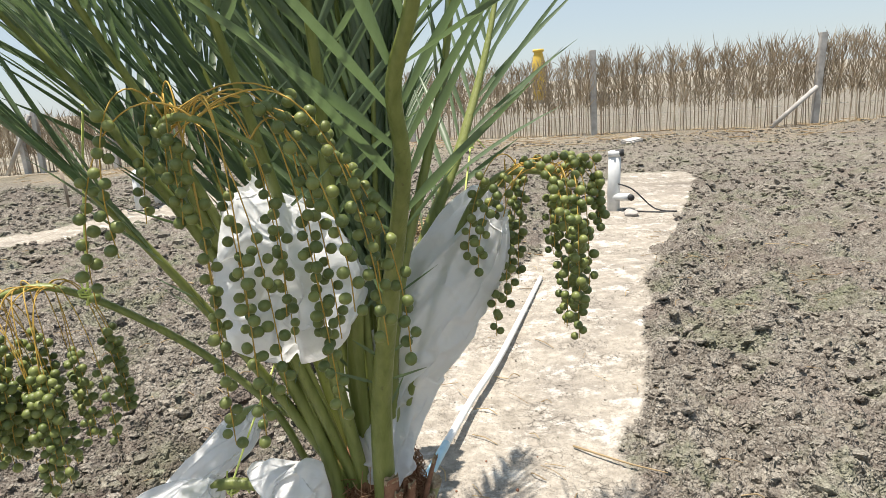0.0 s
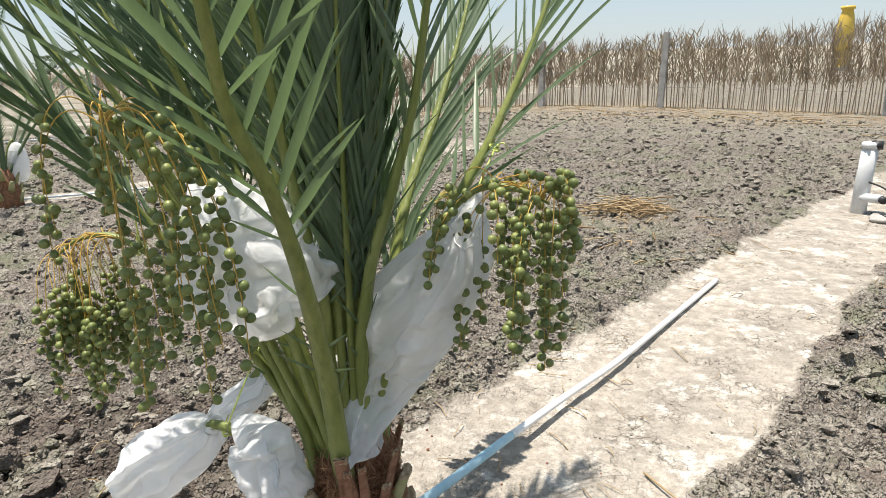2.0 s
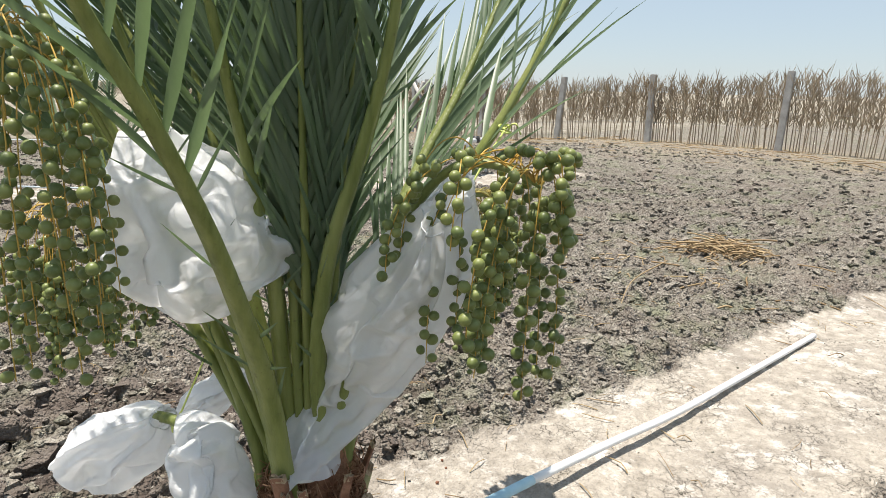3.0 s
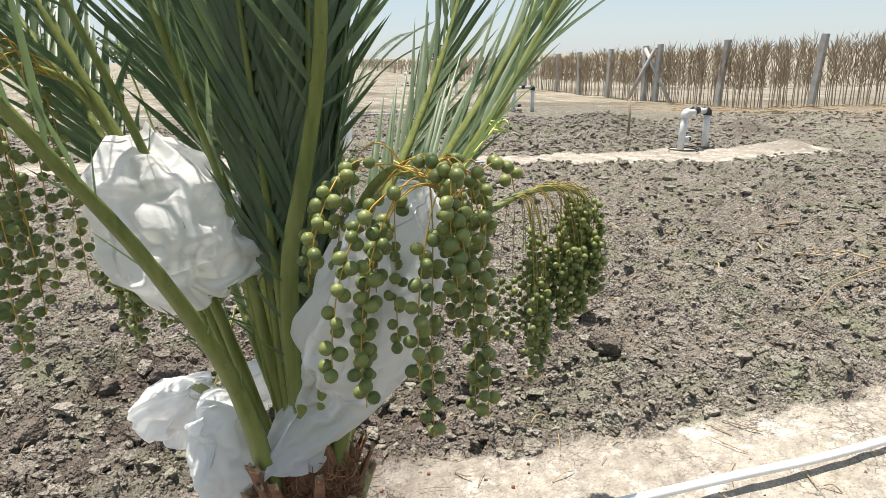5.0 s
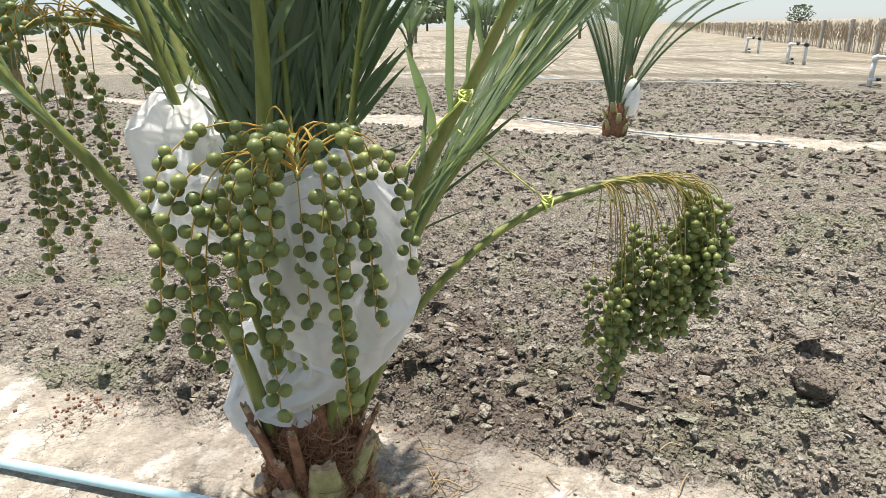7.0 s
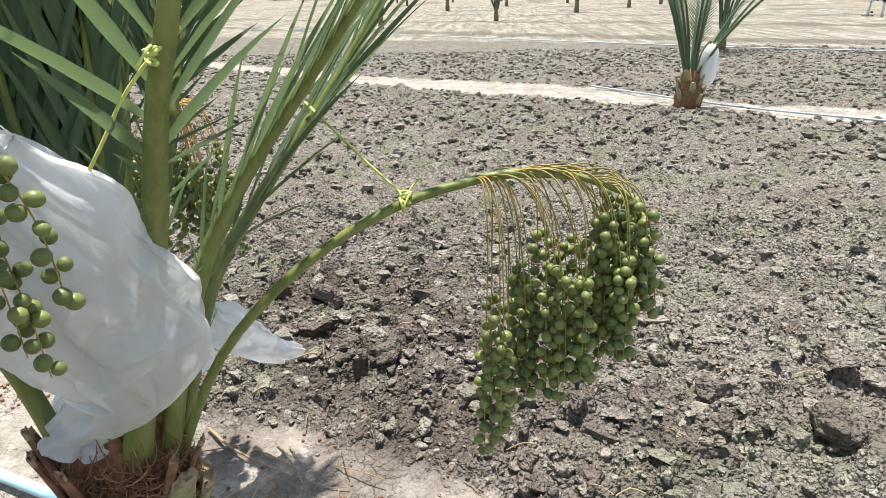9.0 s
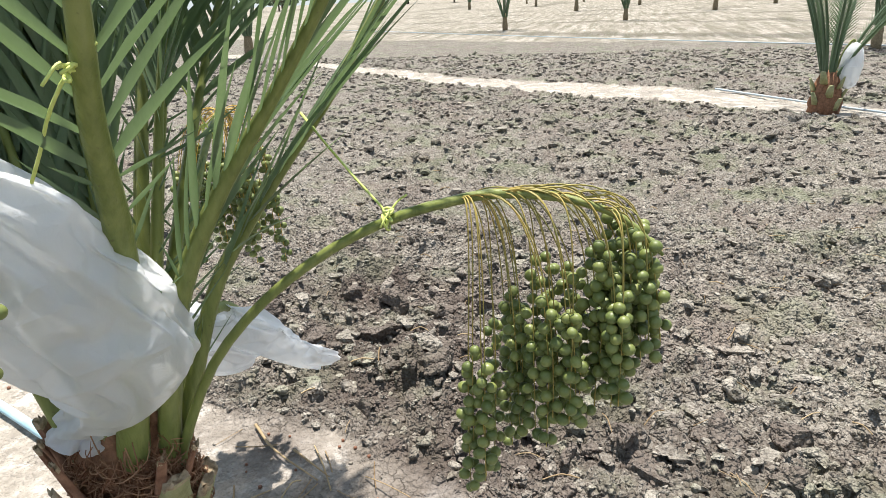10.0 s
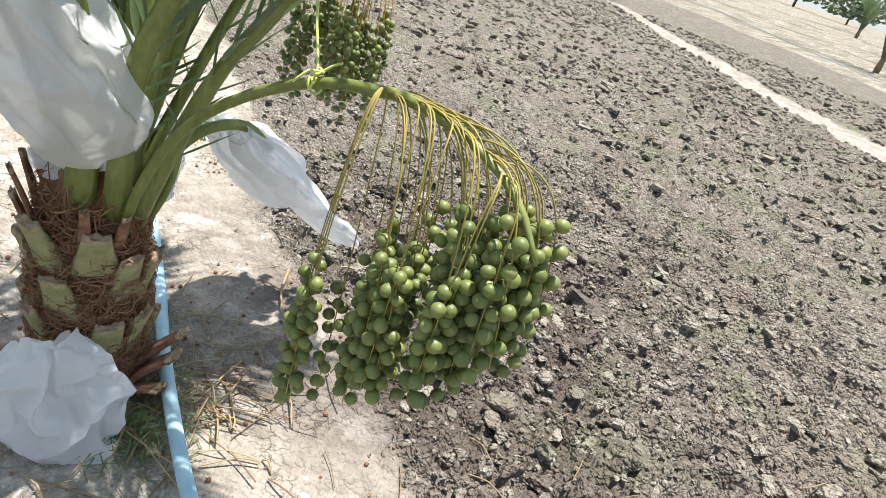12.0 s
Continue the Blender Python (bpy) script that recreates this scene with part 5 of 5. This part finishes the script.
# ---------------------------------------------------------------- other palms of the grove
def small_palm(seed, height, bag_too=False, fine=True):
    r = np.random.default_rng(seed)
    top = empty("young_palm")
    v, f = tube([(0, 0, -0.05), (0, 0, 0.12), (0, 0, 0.28), (0.01, 0, 0.45)], np.array([0.16, 0.16, 0.13, 0.08]) * (1.0 if fine else 0.45), 28, up=(1, 0, 0))
    a = np.arctan2(v[:, 1], v[:, 0])
    v = v * (1 + 0.16 * np.sin(a * 7 + v[:, 2] * 20)[:, None] * (1, 1, 0))
    piece("stump", mesh_of("stump", v, f, FIBRE if fine else FAR_STUMP), top, label="brown fibrous stump")
    for i in range(12 if fine else 0):
        aa, zz = i * 2.4, 0.05 + 0.028 * i
        o, t3 = np.array((math.cos(aa), math.sin(aa), 0)), np.array((-math.sin(aa), math.cos(aa), 0))
        rr = float(np.interp(zz, (0, 0.28, 0.45), (0.15, 0.12, 0.08)))
        bv, bf = tube([o * rr + (0, 0, zz), o * (rr + 0.03) + (0, 0, zz + 0.07), o * (rr + 0.06) + (0, 0, zz + 0.13)], [0.045, 0.036, 0.026], 8, (1.0, 0.5), up=tuple(o))
        piece("leaf_base", mesh_of("leaf_base", bv, bf, BOOT), top)
    for i in range(13 if fine else 11):
        az = i * 137.5 + r.uniform(-15, 15)
        lean = 3 + (30 if fine else 20) * ((i * 0.618) % 1)
        pts = [p - PALM for p in arch(az, lean, height * r.uniform(0.85, 1.1), r.uniform(20, 55), 0.35, 0.05)]
        path = spline(pts, 12)
        heap = Heap()
        u = np.linspace(0, 1, 12)
        heap.add(*tube(path, np.interp(u, (0, 1), (0.022 if fine else 0.026, 0.004)), 5, cap=False))
        out = np.array((math.cos(radians(az)), math.sin(radians(az)), 0))
        for k in np.linspace(0.2 if fine else 0.38, 0.98, 38 if fine else 18):
            at = np.array([np.interp(k, u, path[:, c]) for c in range(3)])
            tan = unit(np.array([np.interp(min(1, k + 0.06), u, path[:, c]) for c in range(3)]) - at + 1e-5)
            side = unit(np.cross(tan, out + 1e-3))
            for sgn in (-1, 1):
                d = unit(math.cos(0.6) * tan + math.sin(0.6) * sgn * side - 0.1 * out)
                heap.add(*blade(at, d, out, r.uniform(0.15, 0.24) if fine else r.uniform(0.2, 0.32), 0.0065 if fine else 0.016, 0.1, segs=2))
        piece("frond", heap.mesh("frond", LEAF), top)
    if bag_too:
        v, f = ico(3)
        v = v * (0.13, 0.10, 0.25)
        v = v * (1 + 0.12 * vnoise(v[:, 0] * 9, v[:, 1] * 9, v[:, 2] * 9, 5)[:, None])
        piece("fruit_bag", mesh_of("fruit_bag", v, f, CLOTH), top, Matrix.Translation((0.14, 0.13, 0.52)), "white cloth bag hung on a young palm")
        v, f = tube(spline([(0.03, 0.03, 0.42), (0.08, 0.07, 0.66), (0.13, 0.12, 0.78), (0.14, 0.13, 0.72)], 10), 0.013, 7)
        piece("fruit_stalk", mesh_of("fruit_stalk", v, f, RACHIS), top)
    return top


kinds = [small_palm(200, 2.0, True), small_palm(201, 1.4, False, False), small_palm(202, 1.6, False, False), small_palm(203, 1.3, False, False)]
for o in kinds:
    tagged(o, "young date palm with arching green fronds in the open field", "palm tree", "young palms in the grove")
kinds[0].matrix_basis = pose(-7.2, 3.05, gz(-7.2, 3.05), 0, 0, 30)
tagged(kinds[0], "young date palm with a white fruit bag on its stump")
rp = np.random.default_rng(9)
a_dir, b_dir = np.array((0.546, 0.838)), np.array((-0.95, 0.31))
spots = [(-13.9, 5.6), (-25.8, -3.7), (-31.3, 0.9), (-16.5, -9.6), (-40.0, 5.7), (-47.0, 10.1), (-53.5, 13.8), (-61.6, 17.6), (-49.0, -2.5), (-58.0, 2.0), (-85.0, 2.0), (-70.0, -15.0), (-70.0, -8.0), (-66.0, 8.0), (-76.0, 13.0), (-92.0, -12.0), (-95.0, 12.0), (-84.0, -4.0), (-62.0, -28.0), (-88.0, 22.0), (-100.0, 3.0), (-30.0, -22.0)]
first = {1, 2, 3}
for i, (x, y) in enumerate(spots):
    k = 1 + i % 3
    m = pose(x, y, gz(x, y), 0, 0, rp.uniform(0, 360)) @ Matrix.Scale(rp.uniform(1.15, 1.5), 4)
    if k in first:
        kinds[k].matrix_basis = m
        first.discard(k)
    else:
        copy_thing(kinds[k], m)


# ---------------------------------------------------------------- distance
def crown_tree(x, y, h, w, seed, name="field_tree", label="dark green broadleaf tree far beyond the fence"):
    r = np.random.default_rng(seed)
    top = empty(name, (x, y, gz(x, y)))
    tagged(top, label, "tree", "trees on the horizon")
    heap = Heap()
    heap.add(*tube([(0, 0, -0.2), (0.1, 0, h * 0.3), (0.0, 0.1, h * 0.6)], [0.04 * h, 0.03 * h, 0.015 * h], 7, up=(1, 0, 0)))
    for k in range(5):
        a = k * 1.26 + seed
        heap.add(*tube([(0.05, 0, h * 0.3), (w * 0.25 * math.cos(a), w * 0.25 * math.sin(a), h * 0.55), (w * 0.4 * math.cos(a), w * 0.4 * math.sin(a), h * 0.75)], [0.02 * h, 0.012 * h, 0.004 * h], 5))
    piece("trunk", heap.mesh("trunk", BRANCHWOOD), top)
    lv = Heap()
    for _ in range(420):
        a, q = r.uniform(0, 6.28), r.uniform() ** 0.5
        zz = r.uniform(0.25, 1.0)
        rad = w * 0.5 * math.sqrt(max(0.02, 1 - ((zz - 0.6) / 0.42) ** 2)) * q
        rad *= 0.8 + 0.25 * math.sin(a * 3 + seed) * math.cos(zz * 9 + a)
        c = np.array((rad * math.cos(a), rad * math.sin(a), zz * h))
        n = unit(r.normal(size=3))
        s = unit(np.cross(n, (0.3, 0.2, 1)))
        o = np.cross(n, s)
        g = w * 0.035 * r.uniform(0.7, 1.5)
        lv.add([c - s * g, c + o * g * 0.6, c + s * g, c - o * g * 0.6], [(0, 1, 2, 3)])
    piece("crown", lv.mesh("crown", HAZELEAF, False), top)


crown_tree(-94, 59, 3.3, 4.6, 3)
for i, (x, y, h, w) in enumerate([(-190, 40, 8, 22), (-200, 10, 9, 26), (-205, -25, 8, 24), (-190, -60, 9, 26), (-180, -95, 8, 24), (-210, 75, 8, 26), (-170, -5, 6, 18), (-175, 25, 6, 18), (-165, -40, 6, 18), (-150, -80, 6, 16)]):
    crown_tree(x, y, h, w, 300 + i)

tank = empty("water_tower", (3.6, 41.0, 0.0))
tagged(tank, "yellow tapered tank standing behind the fence", "tank")
v, f = tube([(0, 0, 0.3), (0, 0, 2.5), (0, 0, 2.9), (0, 0, 3.2), (0, 0, 3.25), (0, 0, 3.4)], [0.42, 0.42, 0.34, 0.26, 0.36, 0.34], 20, up=(1, 0, 0))
piece("tank_body", mesh_of("tank_body", v, f, YELLOW), tank)
v, f = tube([(0, 0, -0.1), (0, 0, 0.3)], 0.5, 16, up=(1, 0, 0))
piece("plinth", mesh_of("plinth", v, f, CONCRETE, False), tank)


# ---------------------------------------------------------------- twine
def twine(pts, name_label, knot_at=None):
    path = spline(pts, 26)
    top = empty("twine", tuple(path[0]))
    tagged(top, name_label, "twine", "yellow-green twine ties")
    rel = path[0]
    v, f = tube(path - rel, 0.0025, 5)
    piece("cord", mesh_of("cord", v, f, TWINE), top)
    if knot_at is not None:
        c = np.array(knot_at) - rel
        heap = Heap()
        q = np.linspace(0, 12.5, 44)
        heap.add(*tube(c + np.stack([0.010 * np.cos(q), 0.010 * np.sin(q * 1.3), 0.009 * np.sin(q * 0.7)], 1), 0.0024, 5))
        heap.add(*tube(spline([c, c + (0.02, 0.01, 0.012), c + (0.04, 0.0, -0.01)], 8), 0.002, 4))
        heap.add(*tube(spline([c, c + (-0.015, 0.015, 0.02), c + (-0.02, 0.03, 0.03)], 8), 0.002, 4))
        piece("knot", heap.mesh("knot", TWINE), top)


def ring(center, axis, rad):
    a = unit(np.array(axis, float))
    s = unit(np.cross(a, (0.3, 0.5, 1)))
    o = np.cross(a, s)
    q = np.linspace(0, 6.4, 14)
    return [tuple(np.array(center) + rad * (math.cos(t) * s + math.sin(t) * o)) for t in q]


twine([(0.272, 0.13, 1.19), (0.277, 0.165, 1.235), (0.285, 0.2, 1.28), (0.29, 0.248, 1.328)] + ring((0.262, 0.243, 1.325), (0.3, 0.5, 1), 0.036)[3:11], "bright yellow-green twine knotted round a frond stalk", (0.29, 0.248, 1.328))
twine([(-0.19, 0.28, 1.20), (-0.13, 0.38, 1.12), (-0.085, 0.47, 1.05)] + ring((-0.083, 0.472, 1.03), (-0.1, 0.8, 0.3), 0.014), "thin yellow-green twine holding up a fruit stalk", (-0.078, 0.478, 1.046))
twine([(-0.42, -0.3, 1.5), (-0.5, -0.24, 1.3), (-0.565, -0.19, 1.10)] + ring((-0.565, -0.19, 1.08), (-0.8, -0.2, 0.4), 0.013), "thin yellow twine holding up a fruit stalk", (-0.565, -0.2, 1.097))
twine([(-0.17, -0.17, 0.9), (-0.24, -0.2, 0.75), (-0.29, -0.228, 0.63)] + ring((-0.29, -0.228, 0.614), (-1, 0, 0.3), 0.014), "yellow-green twine tied to a low stalk", (-0.292, -0.228, 0.614))

# stalks that carry the low bags
for pts, lab in (([(-0.05, -0.1, 0.42), (-0.14, -0.2, 0.58), (-0.22, -0.225, 0.62), (-0.3, -0.235, 0.635), (-0.4, -0.25, 0.62)], "short yellow-green fruit stalk between two bags"), ([(-0.03, -0.04, 0.45), (-0.10, -0.05, 0.62), (-0.19, -0.05, 0.71), (-0.30, -0.05, 0.72), (-0.38, -0.05, 0.65)], "short yellow-green fruit stalk entering a bag")):
    v, f = tube(spline(pts, 18), 0.0135, 9)
    ob = new("fruit_stalk", mesh_of("fruit_stalk", v, f, RACHIS))
    tagged(ob, lab, "fruit stalk")


# ---------------------------------------------------------------- litter on the ground
GRID = None


def quick_z(x, y):
    """The ground's height, read from a coarse table."""
    global GRID
    if GRID is None:
        ax, ay = np.linspace(-14, 14, 281), np.linspace(-4, 20, 241)
        X, Y = np.meshgrid(ax, ay, indexing="ij")
        GRID = ground_z(X.ravel(), Y.ravel()).reshape(X.shape)
    i, j = min(max(int((x + 14) * 10 + 0.5), 0), 280), min(max(int((y + 4) * 10 + 0.5), 0), 240)
    return float(GRID[i, j])


def scatter_straw():
    r = np.random.default_rng(77)
    heap = Heap()
    zones = [(-0.25, 4.9, 0.16, 190, 0.22), (0.05, -0.05, 0.35, 150, 0.16), (-0.16, 0.12, 0.09, 60, 0.12), (-0.75, 4.2, 0.6, 60, 0.2), (1.0, 3.0, 1.6, 40, 0.1), (-1.2, 2.0, 1.5, 90, 0.1), (-2.6, 3.2, 1.4, 150, 0.09), (2.2, 3.4, 1.0, 90, 0.1), (-2.2, 0.0, 0.9, 70, 0.08), (0.2, 0.9, 0.7, 40, 0.12)]
    for cx, cy, s, n, ln in zones:
        for _ in range(n):
            x, y = cx + r.normal(0, s), cy + r.normal(0, s * 0.8)
            a, l = r.uniform(0, 6.28), ln * r.uniform(0.4, 1.4)
            z = quick_z(x, y) + 0.008 + (r.uniform(0, 0.12) * math.exp(-((x - cx) ** 2 + (y - cy) ** 2) / 0.08) if s < 0.3 and cy > 3 else 0)
            p = [(x, y, z), (x + 0.5 * l * math.cos(a) + r.normal(0, 0.01), y + 0.5 * l * math.sin(a), z + r.uniform(0, 0.02)), (x + l * math.cos(a), y + l * math.sin(a), z + r.uniform(-0.005, 0.012))]
            heap.add(*tube(spline(p, 5), r.uniform(0.0012, 0.003) * (2.6 if ln > 0.19 else 1.0), 4, cap=False))
    for _ in range(420):
        x = r.uniform(-12, 12)
        y = fence_y(x) - abs(r.normal(0.3, 1.3)) - 0.2
        a, l = r.uniform(0, 6.28), r.uniform(0.15, 0.6)
        z = quick_z(x, y) + 0.03
        heap.add(*tube(np.array([(x, y, z), (x + l * math.cos(a), y + l * math.sin(a), z + r.uniform(-0.01, 0.06))]), r.uniform(0.003, 0.008), 4, cap=False))
    ob = new("straw", heap.mesh("straw", STRAW))
    tagged(ob, "dry straw and frond scraps scattered on the soil", "straw", kind="stuff")


scatter_straw()


def stick(pts, rad, label, mat=None, name="dry_stick"):
    p = [(x, y, gz(x, y) + 0.012 + h) for x, y, h in pts]
    v, f = tube(spline(p, 14), np.linspace(rad, rad * 0.4, 14), 6)
    tagged(new(name, mesh_of(name, v, f, mat or STRAW)), label, "dry stick")


stick([(-0.72, -0.32, 0), (-0.6, -0.18, 0.01), (-0.5, 0.02, 0)], 0.006, "pale dry frond rib lying on the cracked sand")
stick([(-0.62, -0.12, 0), (-0.52, 0.05, 0.005)], 0.005, "pale dry frond rib lying on the cracked sand")
stick([(0.62, 0.9, 0), (0.8, 0.72, 0.01), (0.92, 0.6, 0)], 0.005, "pale dry frond rib lying on the sandy strip")
stick([(0.05, -0.9, 0), (0.3, -0.62, 0.01), (0.42, -0.4, 0)], 0.006, "pale dry frond rib lying on the sandy strip")
stick([(-0.55, 4.3, 0), (-0.5, 3.4, 0.03), (-0.4, 2.9, 0)], 0.006, "pale dry frond rib lying on the ploughed soil")


def litter_pieces():
    r = np.random.default_rng(88)
    v0, f0 = ico(1)
    heap = Heap()
    for q in range(230):
        a, d = r.uniform(0, 6.28), abs(r.normal(0, 0.5))
        x, y = -0.1 + d * math.cos(a), -0.1 + d * math.sin(a) * 1.3
        if q > 140:
            x, y = -1.03 + r.normal(0, 0.1), -1.14 + r.normal(0, 0.12)
        if soil_masks(np.array([x]), np.array([y]))[0][0] < 0.5:
            continue
        s = r.uniform(0.004, 0.0085)
        heap.add(v0 * s + (x, y, gz(x, y) + s * 0.6), f0)
    tagged(new("dropped_fruitlets", heap.mesh("dropped_fruitlets", TINYFRUIT)), "shrivelled brown fruitlets dropped on the sand", "fruitlets", kind="stuff")
    heap = Heap()
    for _ in range(320):
        x, y = 0.0 + r.normal(0, 0.06), 0.16 + r.normal(0, 0.05)
        if r.uniform() < 0.25:
            x, y = -0.1 + r.normal(0, 0.05), 0.05 + r.normal(0, 0.06)
        a = r.uniform(0, 6.28)
        heap.add(*blade((x, y, quick_z(x, y)), (math.cos(a), math.sin(a), r.uniform(0.3, 1.2)), (0, 0, 1), r.uniform(0.05, 0.12), 0.0016, 0.4, segs=3))
    tagged(new("grass_tuft", heap.mesh("grass_tuft", GRASS)), "wispy green grass growing at the foot of the stump", "grass", kind="stuff")


litter_pieces()

v, f = clod_shape(91, 3, 0.6)
ob = new("stone", mesh_of("stone", v * 0.09, f, STONE))
ob.location = (1.85, 5.55, gz(1.85, 5.55) + 0.03)
tagged(ob, "small grey stone lying on the sandy strip", "stone")
v, f = box_shape(0.42, 0.24, 0.1, 0.02)
v = v + 0.02 * np.stack([vnoise(v[:, 0] * 5, v[:, 1] * 5, v[:, 2] * 5, s) for s in (1, 2, 3)], 1)
ob = new("concrete_slab", mesh_of("concrete_slab", v, f, CONCRETE, False))
ob.location, ob.rotation_euler = (3.3, 12.4, gz(3.3, 12.4) + 0.04), (0.12, -0.1, 0.5)
tagged(ob, "broken pale concrete slab lying before the fence", "slab")
